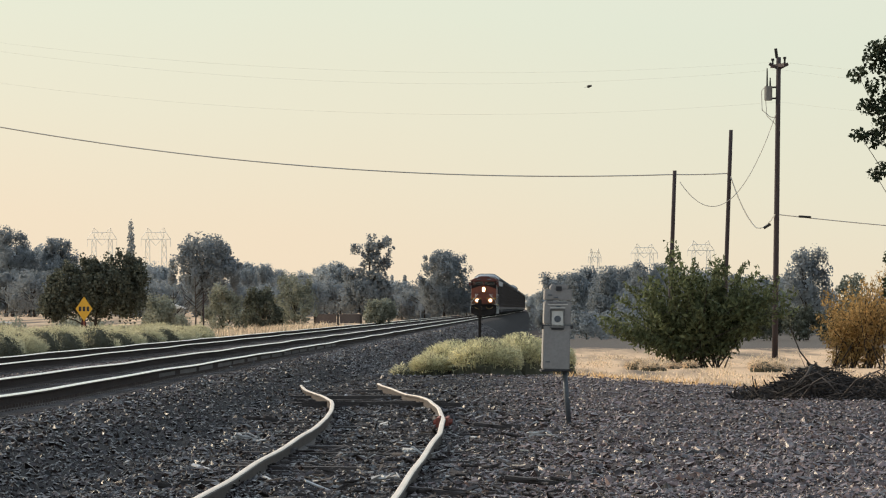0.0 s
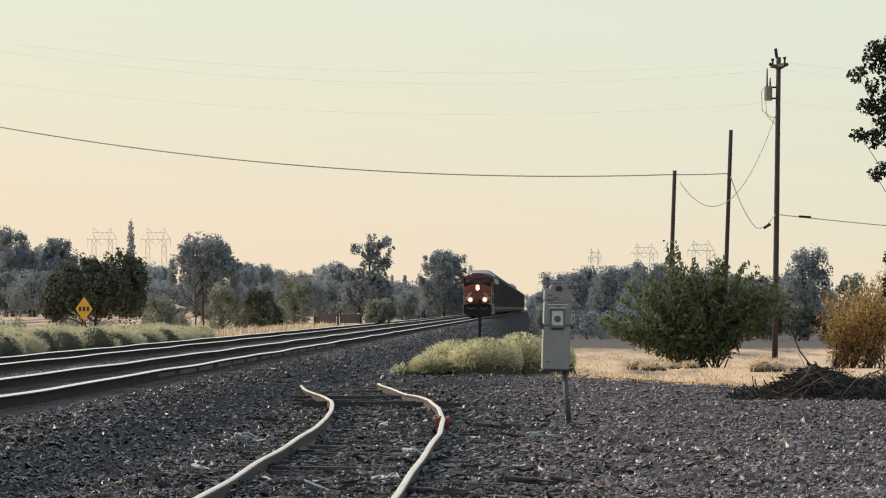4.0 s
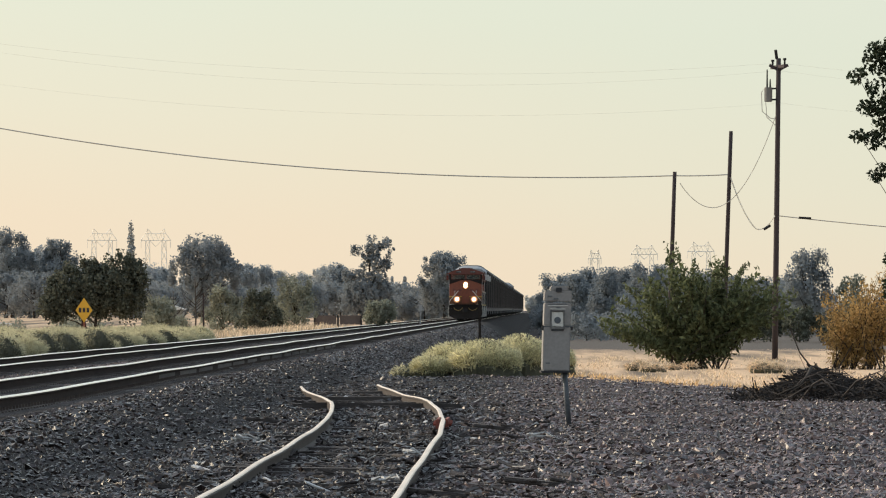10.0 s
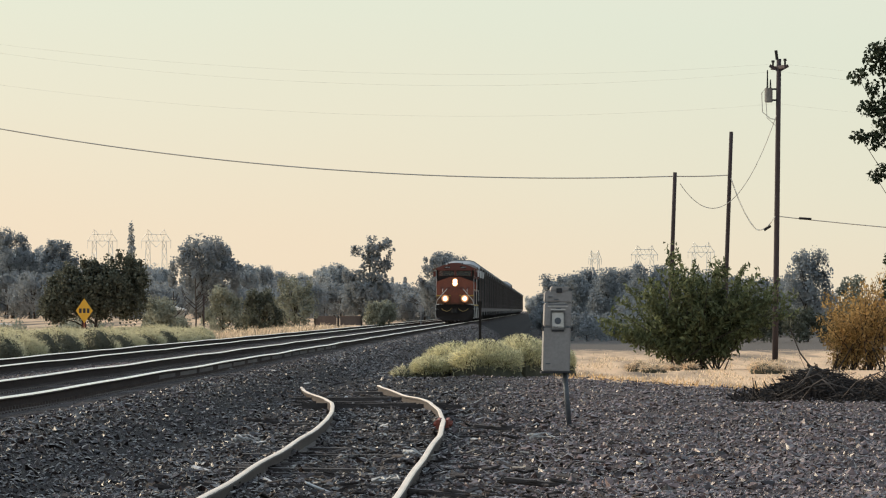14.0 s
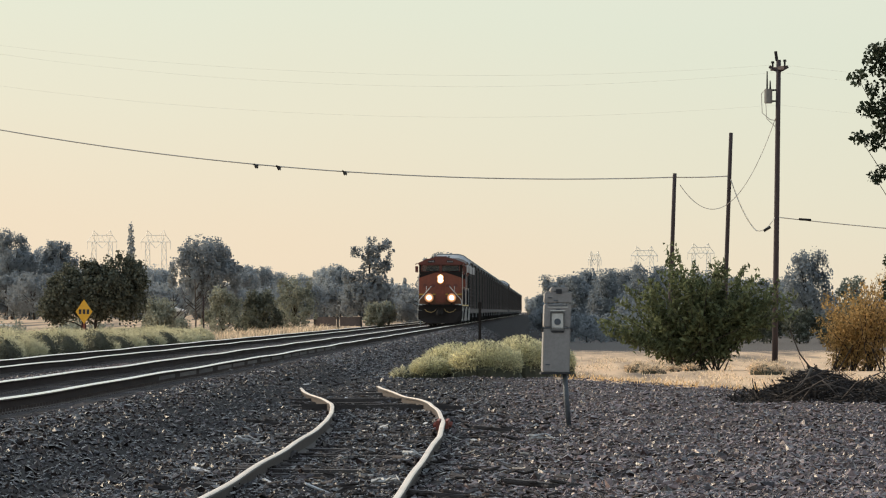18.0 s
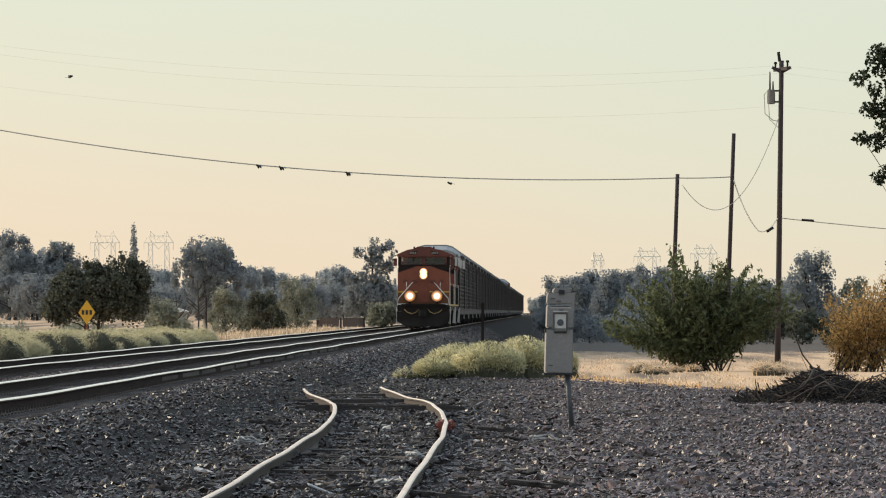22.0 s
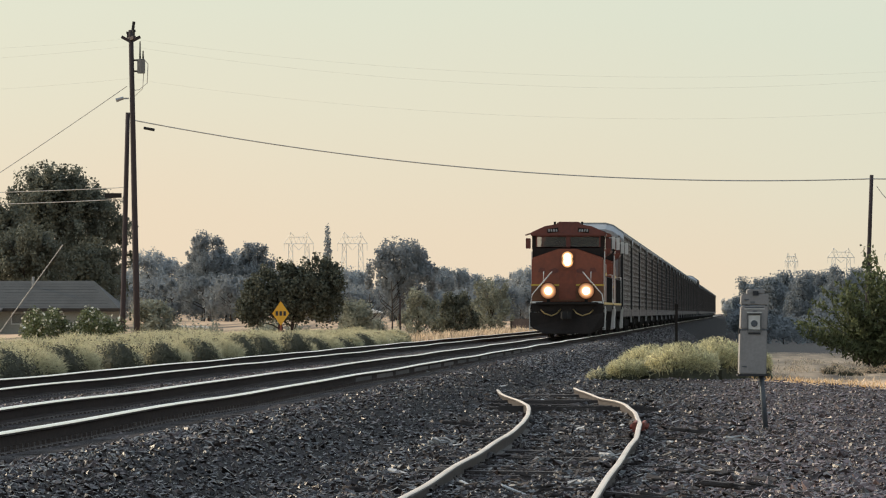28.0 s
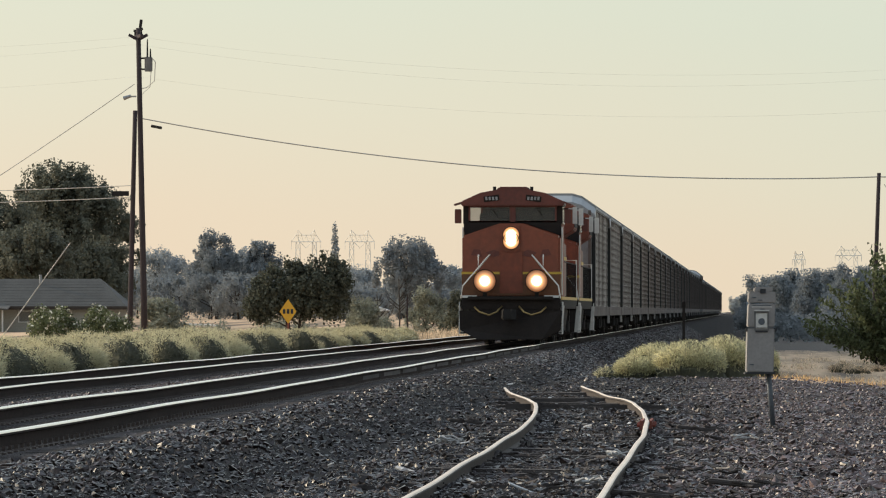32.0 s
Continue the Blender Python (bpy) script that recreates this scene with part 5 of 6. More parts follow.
def pylon(x, y, h, w):
    ob = thing("transmission_tower", pose(x, y, -0.5), "distant lattice transmission tower, paled for smoky air", "tower", "distant towers")
    low, mid = h * 0.86, h * 0.94
    for e in (-1, 1):
        leg = Geo()
        half = lambda q: w * (0.125 - 0.06 * q)
        for d in (-1, 1):
            for f in (-1, 1):
                leg.tube([(e * w * 0.30 + d * half(0), f * half(0), 0), (e * w * 0.27 + d * half(1), f * half(1), low)], 0.13, 4)
        for i in range(7):
            q0, q1 = i / 7, (i + 1) / 7
            c0, c1 = e * w * (0.30 - 0.03 * q0), e * w * (0.30 - 0.03 * q1)
            for f in (-1, 1):
                leg.tube([(c0 - half(q0), f * half(q0), low * q0), (c1 + half(q1), f * half(q1), low * q1)], 0.075, 4).tube([(c0 + half(q0), f * half(q0), low * q0), (c1 - half(q1), f * half(q1), low * q1)], 0.075, 4)
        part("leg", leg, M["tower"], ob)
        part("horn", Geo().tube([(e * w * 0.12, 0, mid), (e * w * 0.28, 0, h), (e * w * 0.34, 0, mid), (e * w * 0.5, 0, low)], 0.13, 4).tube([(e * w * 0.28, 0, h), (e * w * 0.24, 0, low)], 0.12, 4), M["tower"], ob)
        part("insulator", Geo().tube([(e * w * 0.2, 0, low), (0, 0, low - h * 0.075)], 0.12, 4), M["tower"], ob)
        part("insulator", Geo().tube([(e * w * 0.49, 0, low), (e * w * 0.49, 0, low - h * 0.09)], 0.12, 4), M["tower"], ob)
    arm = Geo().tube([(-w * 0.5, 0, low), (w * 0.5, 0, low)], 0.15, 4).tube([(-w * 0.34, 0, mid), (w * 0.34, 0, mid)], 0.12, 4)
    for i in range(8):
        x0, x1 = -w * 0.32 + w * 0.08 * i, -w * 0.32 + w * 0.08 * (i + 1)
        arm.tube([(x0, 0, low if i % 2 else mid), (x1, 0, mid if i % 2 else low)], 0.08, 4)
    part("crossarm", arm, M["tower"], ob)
    return ob


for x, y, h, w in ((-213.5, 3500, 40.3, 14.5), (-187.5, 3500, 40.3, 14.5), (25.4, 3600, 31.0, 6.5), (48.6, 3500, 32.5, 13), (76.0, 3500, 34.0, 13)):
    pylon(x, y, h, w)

# ---------------------------------------------------------------- brush pile and scraps on the lot
pile_rng = np.random.default_rng(77)
n = 12000
px = 3.3 + 5.1 * pile_rng.random(n)
crest = 0.62 * np.clip((px - 3.1) / 1.6, 0.10, 1) * (0.8 + 0.2 * np.sin(px * 3.1))
py = 126 + 1.2 * pile_rng.standard_normal(n)
pz = -0.60 + crest * pile_rng.random(n) ** 0.9 * np.exp(-((py - 126) / 2.2) ** 2)
d = pile_rng.standard_normal((n, 3)) * [1, 1, 0.35]
d /= np.linalg.norm(d, axis=1)[:, None]
ln = (0.05 + 0.27 * pile_rng.random(n) ** 3)[:, None]
c = np.stack([px, py, pz], -1)
s = np.cross(d, pile_rng.standard_normal((n, 3)))
s /= np.linalg.norm(s, axis=1)[:, None]
s *= (0.004 + 0.011 * pile_rng.random(n) ** 2)[:, None]
u = np.cross(d, s)
a, b = c - d * ln, c + d * ln
quads = [(a + s, a + u, b + u * 0.5, b + s * 0.5), (a + u, a - s - u, b - (s + u) * 0.5, b + u * 0.5), (a - s - u, a + s, b + s * 0.5, b - (s + u) * 0.5)]
tagged(quick("brush_pile", np.concatenate([np.stack(q, 1) for q in quads]).reshape(-1, 3), 4, M["twig"]), "low pile of dark dead branches on the gravel", "brush pile", kind="stuff")
branch = thing("dead_branch", pose(4.3, 124.5, -0.5), "forked dead branch sticking out of the brush pile", "branch")
part("limb", Geo().tube([(0.3, 0, 0.5), (0.22, -0.2, 0.35), (0.1, -0.3, 0.2), (-0.3, -0.4, 0.02)], 0.03, 7, 0.02), M["bark"], branch, smooth=True)
part("fork", Geo().tube([(0.22, -0.2, 0.35), (0.35, -0.3, 0.2), (0.35, -0.5, -0.02)], 0.022, 6, 0.014), M["bark"], branch, smooth=True)
bend_rng = random.Random(78)
for i in range(9):
    arch = thing("dead_branch", pose(bend_rng.uniform(4.0, 7.6), bend_rng.uniform(123.2, 124.6), -0.55, 0, 0, bend_rng.uniform(-50, 50)), "curved grey dead branch lying over the brush pile", "branch", "loose branches on the brush pile")
    l, h = bend_rng.uniform(0.3, 0.75), bend_rng.uniform(0.15, 0.5)
    part("limb", Geo().tube([(-l, 0, 0.0), (-l * 0.5, 0.05, h * 0.75), (0, 0, h), (l * 0.45, -0.05, h * 0.7), (l * 0.8, 0, h * 0.15)], 0.020, 6, 0.009), M["twig_grey"], arch, smooth=True)
    part("fork", Geo().tube([(0, 0, h), (l * 0.3, 0.1, h + 0.08), (l * 0.7, 0.15, h + 0.05)], 0.012, 5, 0.005), M["twig_grey"], arch, smooth=True)
upstick = thing("dead_branch", pose(10.2, 300, -1.7), "thin bare stick leaning out of the dry grass", "branch")
part("limb", Geo().tube([(1.1, 0, 0), (0.4, 0, 0.9), (0, 0, 1.9)], 0.045, 6, 0.025), M["bark"], upstick)
for x, y, l, rz, mname, lab in ((0.05, 84, 0.34, 8, "pale_stone", "pale splintered board on the gravel"), (-1.35, 64.5, 0.25, -20, "pale_stone", "pale wood scrap by the rail"), (-3.5, 84.5, 0.28, 30, "pale_stone", "pale twisted scrap on the ballast"),
                                (-0.9, 61, 0.55, 5, "tie", "dark rotten timber on the gravel"), (0.0, 63, 0.7, -8, "tie", "dark rotten timber on the gravel"), (-3.35, 63, 0.22, 40, "tie", "dark block on the ballast"),
                                (-3.9, 100, 0.5, 20, "tie", "dark timber on the ballast shoulder"), (-0.6, 92, 0.6, 4, "tie", "dark rotten timber on the gravel"), (-1.25, 75, 0.3, 12, "pale_stone", "pale wood scrap by the rail")):
    sc = thing("scrap_board", pose(x, y, float(height(x, y)) + (0.075 if mname == "pale_stone" else 0.045), 4, 3, rz), lab, "scrap")
    if mname == "pale_stone":
        turn = random.Random(int(100 * y))
        for k in range(4):
            q = [(-l * 0.6 + l * 0.3 * j + turn.uniform(-0.03, 0.03), turn.uniform(-0.12, 0.12), 0.005 + turn.uniform(-0.02, 0.05)) for j in range(turn.randint(2, 5))]
            part("splinter", Geo().tube(q, turn.uniform(0.012, 0.026), 5, 0.006), M[mname], sc)
        continue
    part("board", Geo().box((0, 0, 0), (l, 0.12, 0.045), (0, 3, 0)).box((l * 0.3, 0.03, 0.02), (l * 0.5, 0.05, 0.03), (0, 8, 16)).box((-l * 0.25, -0.04, 0.015), (l * 0.4, 0.04, 0.025), (0, -5, -14)), M[mname], sc, bevel=0.012)


# ---------------------------------------------------------------- train
def truck_parts(parent, y, axles, wheel_r, gauge=0.7525):
    """A bogie with its frame, springs and wheels, centred at y."""
    span = axles[-1] - axles[0]
    for e in (-1, 1):
        fr = Geo().side([(y - span / 2 - 0.5, 0.42), (y + span / 2 + 0.5, 0.42), (y + span / 2 + 0.35, 0.72), (y + span / 2 - 0.4, 0.85), (y - span / 2 + 0.4, 0.85), (y - span / 2 - 0.35, 0.72)], e * 0.98, e * 1.12)
        for a in axles:
            fr.box((e * 1.14, y + a, 0.5), (0.14, 0.34, 0.34))
        bogie = part("truck_frame", fr, M["steel"], parent)
        part("spring", Geo().tube([(e * 1.16, y, 0.36), (e * 1.16, y, 0.66)], 0.12, 8), M["steel"], bogie)
    for a in axles:
        axle = part("wheelset", Geo().tube([(-0.85, 0, 0), (0.85, 0, 0)], 0.09, 8), M["steel"], parent)
        axle.matrix_basis = pose(0, y + a, wheel_r)
        for e in (-1, 1):
            g = Geo().tube([(e * 0.69, 0, 0), (e * 0.82, 0, 0)], wheel_r, 24).tube([(e * 0.66, 0, 0), (e * 0.69, 0, 0)], wheel_r + 0.03, 24)
            part("wheel", g, M["steel"], axle)


def lamp(parent, c, r, lit):
    """A shallow domed lens in its rim; the lens has its own origin at the lamp's middle."""
    dome, seg = Geo(), 24
    rings = [(r * q, 0.07 * r * (q * q - 1)) for q in (1.0, 0.8, 0.55, 0.3)]
    verts = [(k * math.cos(w), y, k * math.sin(w)) for k, y in rings for w in (2 * math.pi * j / seg for j in range(seg))] + [(0, -0.07 * r, 0), (0, 0.02, 0)]
    faces = [(i * seg + j, i * seg + (j + 1) % seg, (i + 1) * seg + (j + 1) % seg, (i + 1) * seg + j) for i in range(3) for j in range(seg)]
    faces += [(3 * seg + j, 3 * seg + (j + 1) % seg, 4 * seg) for j in range(seg)] + [(j, (j + 1) % seg, 4 * seg + 1) for j in range(seg)]
    dome.add(verts, faces)
    lens = part("lens", dome, M["lamp"] if lit else M["lamp_rim"], parent, "glowing lamp lens" if lit else "", smooth=True)
    lens.matrix_basis = pose(*c)
    rim = Geo()
    for j in range(seg):
        w0, w1 = 2 * math.pi * j / seg, 2 * math.pi * (j + 1) / seg
        q = [(k * math.cos(w), y, k * math.sin(w)) for w in (w0, w1) for k, y in ((r * 1.0, -0.02), (r * 1.08, -0.02), (r * 1.08, 0.03), (r * 1.0, 0.03))]
        rim.add(q, [(0, 1, 5, 4), (1, 2, 6, 5), (2, 3, 7, 6), (3, 0, 4, 7)])
    part("lamp_rim", rim, M["steel"], parent).matrix_basis = pose(*c)


def locomotive(lit, label):
    """Faces -y; its coupler is at y = 0 and z = 0 is the rail."""
    ob = thing("locomotive", pose(0, 0, 0), label, "locomotive", "locomotives")
    W = 1.50
    part("underframe", Geo().box((0, 11.4, 1.22), (2.9, 20.6, 0.36)), M["black"], ob, bevel=0.02)
    part("fuel_tank", Geo().prism([(-1.25, 0.35), (-0.9, 0.2), (0.9, 0.2), (1.25, 0.35), (1.35, 1.04), (-1.35, 1.04)], 8.6, 14.2), M["black"], ob, bevel=0.03)
    part("pilot", Geo().add([(-W, 0.55, 1.0), (W, 0.55, 1.0), (W * 0.98, 0.55, 0.42), (0.95, 0.35, 0.14), (-0.95, 0.35, 0.14), (-W * 0.98, 0.55, 0.42),
                             (-W, 0.95, 1.0), (W, 0.95, 1.0), (W * 0.98, 0.95, 0.42), (0.95, 0.85, 0.14), (-0.95, 0.85, 0.14), (-W * 0.98, 0.95, 0.42)],
                            [(0, 1, 2, 3, 4, 5), (11, 10, 9, 8, 7, 6), (0, 6, 7, 1), (1, 7, 8, 2), (2, 8, 9, 3), (3, 9, 10, 4), (4, 10, 11, 5), (5, 11, 6, 0)]), M["black"], ob, "black snowplough pilot", bevel=0.015)
    part("anticlimber", Geo().box((0, 0.62, 1.36), (2.5, 0.35, 0.10)).box((0, 0.72, 1.16), (2.9, 0.25, 0.3)), M["black"], ob, bevel=0.015)
    coup = part("coupler", Geo().box((0, 0.3, 0.88), (0.24, 0.6, 0.26)).box((-0.06, 0.02, 0.88), (0.34, 0.26, 0.30), (0, 0, 12)), M["steel"], ob, bevel=0.03)
    part("knuckle", Geo().tube([(0.10, -0.06, 0.74), (0.10, -0.06, 1.02)], 0.09, 10), M["steel"], coup)
    for e in (-1, 1):
        hose = [(e * 0.25, 0.55, 1.12), (e * 0.4, 0.35, 0.95), (e * 0.62, 0.32, 0.86), (e * 0.9, 0.4, 0.95), (e * 1.05, 0.5, 1.1)]
        part("air_hose", Geo().tube(hose, 0.028, 7), M["bell"], ob, "tan air hose", smooth=True)
    # nose and cab
    nose = [(-1.44, 1.42), (1.44, 1.42), (1.44, 3.18), (0.35, 3.55), (-0.35, 3.55), (-1.44, 3.18)]
    # The trailing locomotive's nose takes the darker, shaded orange.
    part("nose", Geo().sweep(nose, [(0, 1.25, 0), (0, 2.75, 0)]), M["orange" if lit else "shade_grimy_orange"], ob, "orange nose with a peaked top", bevel=0.06)
    part("nose_door", Geo().prism([(-0.34, 1.5), (0.34, 1.5), (0.34, 2.75), (-0.34, 2.75)], 1.205, 1.26), M["shade_grimy_orange"], ob, bevel=0.015)
    part("nose_lower", Geo().prism([(-1.455, 1.44), (1.455, 1.44), (1.455, 2.06), (-1.455, 2.06)], 1.232, 2.72), M["lower_nose"], ob, "dark brown lower nose")
    part("nose_band", Geo().prism([(-1.46, 2.06), (1.46, 2.06), (1.46, 2.13), (-1.46, 2.13)], 1.226, 2.72), M["yellow"], ob, "yellow band round the nose")
    for e in (-1, 1):
        part("nose_emblem", Geo().prism([(e * 0.36, 2.60), (e * 0.62, 2.55), (e * 0.75, 2.70), (e * 0.50, 2.78), (e * 0.36, 2.72)], 1.238, 1.252), M["maroon"], ob, "dark plain emblem shape")
        part("nose_emblem", Geo().prism([(e * 0.84, 2.56), (e * 1.18, 2.62), (e * 1.10, 2.80), (e * 0.92, 2.78)], 1.238, 1.252), M["maroon"], ob, "dark plain emblem shape")
    cab = [(-1.45, 1.4), (1.45, 1.4), (1.45, 4.20), (0.95, 4.44), (0.40, 4.54), (-0.40, 4.54), (-0.95, 4.44), (-1.45, 4.20)]
    cab_low = [(-1.45, 1.4), (1.45, 1.4), (1.45, 3.56), (-1.45, 3.56)]
    part("cab", Geo().prism(cab_low, 2.7, 5.3), M["shade_grimy_orange"], ob, bevel=0.03)
    back = Geo().box((0.235, 5.25, 3.85), (2.43, 0.08, 0.56)).box((-1.40, 5.25, 3.85), (0.10, 0.08, 0.56))
    back.box((-1.165, 5.25, 3.60), (0.37, 0.08, 0.06)).box((-1.165, 5.25, 4.10), (0.37, 0.08, 0.06))
    part("cab_back_wall", back, M["black"], ob, "dark cab back wall with a small rear window")
    for e in (-1, 1):
        part("cab_side_wall", Geo().box((e * 1.42, 2.83, 3.85), (0.06, 0.54, 0.56)).box((e * 1.42, 4.98, 3.85), (0.06, 0.54, 0.56)), M["black"], ob, bevel=0.008)
        part("front_pillar", Geo().box((e * 1.36, 2.57, 3.85), (0.20, 0.05, 0.56)), M["black"], ob)
        part("cab_seat", Geo().box((e * 0.8, 4.1, 3.72), (0.46, 0.14, 0.34)).box((e * 0.8, 4.08, 3.93), (0.26, 0.10, 0.12)), M["rubber"], ob, "dark cab seat back", bevel=0.03)
    part("cab_roof", Geo().prism([(-1.52, 4.08), (1.52, 4.08), (1.50, 4.22), (0.95, 4.47), (0.40, 4.57), (-0.40, 4.57), (-0.95, 4.47), (-1.50, 4.22)], 2.35, 5.4), M["maroon"], ob, "dark red cab roof", bevel=0.03)
    part("visor_band", Geo().prism([(-1.44, 3.20), (-0.36, 3.575), (0.36, 3.575), (1.44, 3.20), (1.44, 3.64), (-1.44, 3.64)], 2.49, 2.62), M["black"], ob, "black band under the windscreens")
    for x0, x1 in ((-1.25, -0.09), (0.09, 1.25)):
        win = part("windscreen", Geo().prism([(x0, 3.64), (x1, 3.64), (x1, 4.05), (x0, 4.05)], 2.515, 2.545), M["glass"], ob, "dark windscreen")
        fr = Geo()
        fr.box(((x0 + x1) / 2, 2.52, 4.07), (x1 - x0 + 0.1, 0.06, 0.05)).box(((x0 + x1) / 2, 2.52, 3.62), (x1 - x0 + 0.1, 0.06, 0.05)).box((x0 - 0.025, 2.52, 3.85), (0.05, 0.06, 0.42)).box((x1 + 0.025, 2.52, 3.85), (0.05, 0.06, 0.42))
        part("window_frame", fr, M["maroon"], win)
        part("wiper", Geo().tube([((x0 + x1) / 2, 2.49, 4.06), ((x0 + x1) / 2 + 0.25, 2.49, 3.75)], 0.012, 5), M["black"], win)
    part("centre_post", Geo().box((0, 2.51, 3.86), (0.12, 0.08, 0.5)), M["maroon"], ob)
    for e in (-1, 1):
        sw = part("side_window", Geo().box((e * 1.455, 3.9, 3.85), (0.03, 1.6, 0.5)), M["glass"], ob)
        part("window_frame", Geo().box((e * 1.46, 3.9, 4.12), (0.05, 1.75, 0.05)).box((e * 1.46, 3.9, 3.58), (0.05, 1.75, 0.05)), M["white"], sw)
        part("mirror", Geo().box((e * 1.62, 2.75, 3.78), (0.20, 0.06, 0.42)), M["maroon"], ob, bevel=0.015)
        part("sun_shade", Geo().box((e * 1.60, 3.0, 4.16), (0.28, 1.1, 0.04), (0, e * 18, 0)), M["maroon"], ob)
        nb = part("number_board", Geo().box((e * 0.62, 2.36, 4.30), (0.46, 0.08, 0.17), (0, e * 8, 0)), M["black"], ob, bevel=0.01)
        for k in range(4):
            part("number_bar", Geo().box((e * 0.62 - 0.15 + 0.1 * k, 2.31, 4.30 + e * 0.0), (0.06, 0.02, 0.10), (0, e * 8, 0)), M["galv"], nb)
        part("horn", Geo().tube([(e * 0.55, 3.0, 4.45), (e * 0.55, 3.0, 4.66)], 0.05, 8), M["steel"], ob)
        # cab back corners and white end sheet
        part("marker_panel", Geo().box((e * 1.465, 2.5, 2.45), (0.03, 0.35, 2.0)), M["white"], ob, "pale handrail panel")
        # corner steps
        for yy, sgn in ((1.0, 1), (21.3, -1)):
            stepset = part("step_well", Geo().box((e * 1.205, yy + sgn * 0.18, 0.74), (0.03, 0.62, 0.9)), M["steel"], ob)
            for k in range(4):
                part("step_tread", Geo().box((e * 1.36, yy + sgn * 0.12 * k, 0.34 + 0.27 * k), (0.30, 0.34, 0.03)), M["steel"], stepset)
            part("step_edge", Geo().add([(e * 1.50, yy - 0.25, 0.3), (e * 1.50, yy + 0.3, 0.3), (e * 1.50, yy + 0.55, 1.25), (e * 1.50, yy, 1.25), (e * 1.525, yy - 0.25, 0.3), (e * 1.525, yy + 0.3, 0.3), (e * 1.525, yy + 0.55, 1.25), (e * 1.525, yy, 1.25)],
                                        [(0, 1, 2, 3), (7, 6, 5, 4), (0, 4, 5, 1), (1, 5, 6, 2), (2, 6, 7, 3), (3, 7, 4, 0)]), M["white"], stepset, "white step edge")
        for yy in (1.55, 20.9):
            part("step_plate", Geo().box((e * 1.47, yy, 0.72), (0.11, 0.03, 0.84), (0, e * 5, 0)), M["white"], ob, "white step plate")
        # front handrails
        part("handrail", Geo().tube([(e * 0.95, 1.1, 2.62), (e * 0.95, 0.85, 2.60), (e * 0.95, 0.75, 2.2), (e * 0.62, 0.75, 2.62), (e * 0.62, 1.1, 2.62)], 0.02, 6), M["white"], ob)
        part("handrail", Geo().tube([(e * 0.66, 0.72, 2.58), (e * 1.40, 0.66, 1.72), (e * 1.46, 0.66, 1.35)], 0.024, 6), M["white"], ob, "white slanting handrail")
        part("end_plate", Geo().box((e * 1.2, 0.60, 1.40), (0.42, 0.12, 0.07)), M["white"], ob)
        # ditch lights
        # Lens and drum are oversized to take in the lamp's glare.
        d = part("ditch_light", Geo().tube([(e * 0.76, 0.75, 1.86), (e * 0.76, 0.95, 1.86)], 0.33, 18).box((e * 0.76, 0.9, 1.6), (0.12, 0.1, 0.42)), M["steel"], ob)
        lamp(d, (e * 0.76, 0.74, 1.86), 0.32, lit)
    hl = part("headlight", Geo().box((0, 1.22, 3.12), (0.50, 0.14, 0.80)), M["orange"], ob, bevel=0.03)
    for e in (-0.15, 0.15):
        lamp(hl, (0, 1.135, 3.12 + e * 0.6), 0.235, lit)
    # hood
    part("hood", Geo().prism([(-0.86, 1.4), (0.86, 1.4), (0.86, 3.95), (0.62, 4.18), (-0.62, 4.18), (-0.86, 3.95)], 5.35, 17.0), M["shade_grimy_orange"], ob, bevel=0.03)
    part("hood_roof", Geo().prism([(-0.9, 3.93), (0.9, 3.93), (0.64, 4.22), (-0.64, 4.22)], 5.4, 17.0), M["black"], ob, bevel=0.02)
    part("radiator", Geo().prism([(-0.9, 1.4), (0.9, 1.4), (0.92, 3.2), (1.46, 3.55), (1.46, 4.32), (0.8, 4.5), (-0.8, 4.5), (-1.46, 4.32), (-1.46, 3.55), (-0.92, 3.2)], 17.0, 21.2), M["shade_grimy_orange"], ob, bevel=0.03)
    part("radiator_roof", Geo().prism([(-1.2, 4.42), (1.2, 4.42), (0.8, 4.56), (-0.8, 4.56)], 17.1, 21.1), M["black"], ob)
    part("inverter_box", Geo().prism([(-1.44, 1.4), (1.44, 1.4), (1.44, 3.0), (-1.44, 3.0)], 5.35, 8.2), M["maroon"], ob, bevel=0.03)
    for e in (-1, 1):
        part("hood_stripe", Geo().box((e * 0.868, 11.3, 2.55), (0.012, 11.4, 0.10)), M["yellow"], ob, "yellow side stripe")
        part("hood_lower", Geo().box((e * 0.868, 11.3, 1.95), (0.012, 11.4, 1.08)), M["black"], ob)
        part("box_stripe", Geo().box((e * 1.448, 6.8, 2.55), (0.012, 2.7, 0.10)), M["yellow"], ob)
        for k in range(7):
            part("hood_door", Geo().box((e * 0.872, 9.0 + 1.15 * k, 3.1), (0.03, 1.0, 1.0)), M["shade_grimy_orange"], ob, bevel=0.01)
        part("intake_grille", Geo().box((e * 1.465, 19.0, 3.93), (0.03, 3.6, 0.62)), M["black"], ob)
        rail = Geo().tube([(e * 1.44, 5.5, 2.45), (e * 1.44, 20.8, 2.45)], 0.02, 6)
        part("handrail", rail, M["steel"], ob)
        for k in range(9):
            part("stanchion", Geo().tube([(e * 1.44, 8.4 + 1.5 * k, 1.4), (e * 1.44, 8.4 + 1.5 * k, 2.45)], 0.018, 6), M["steel"], ob)
        part("walkway_edge", Geo().box((e * 1.455, 11.5, 1.36), (0.03, 19.5, 0.09)), M["yellow"], ob)
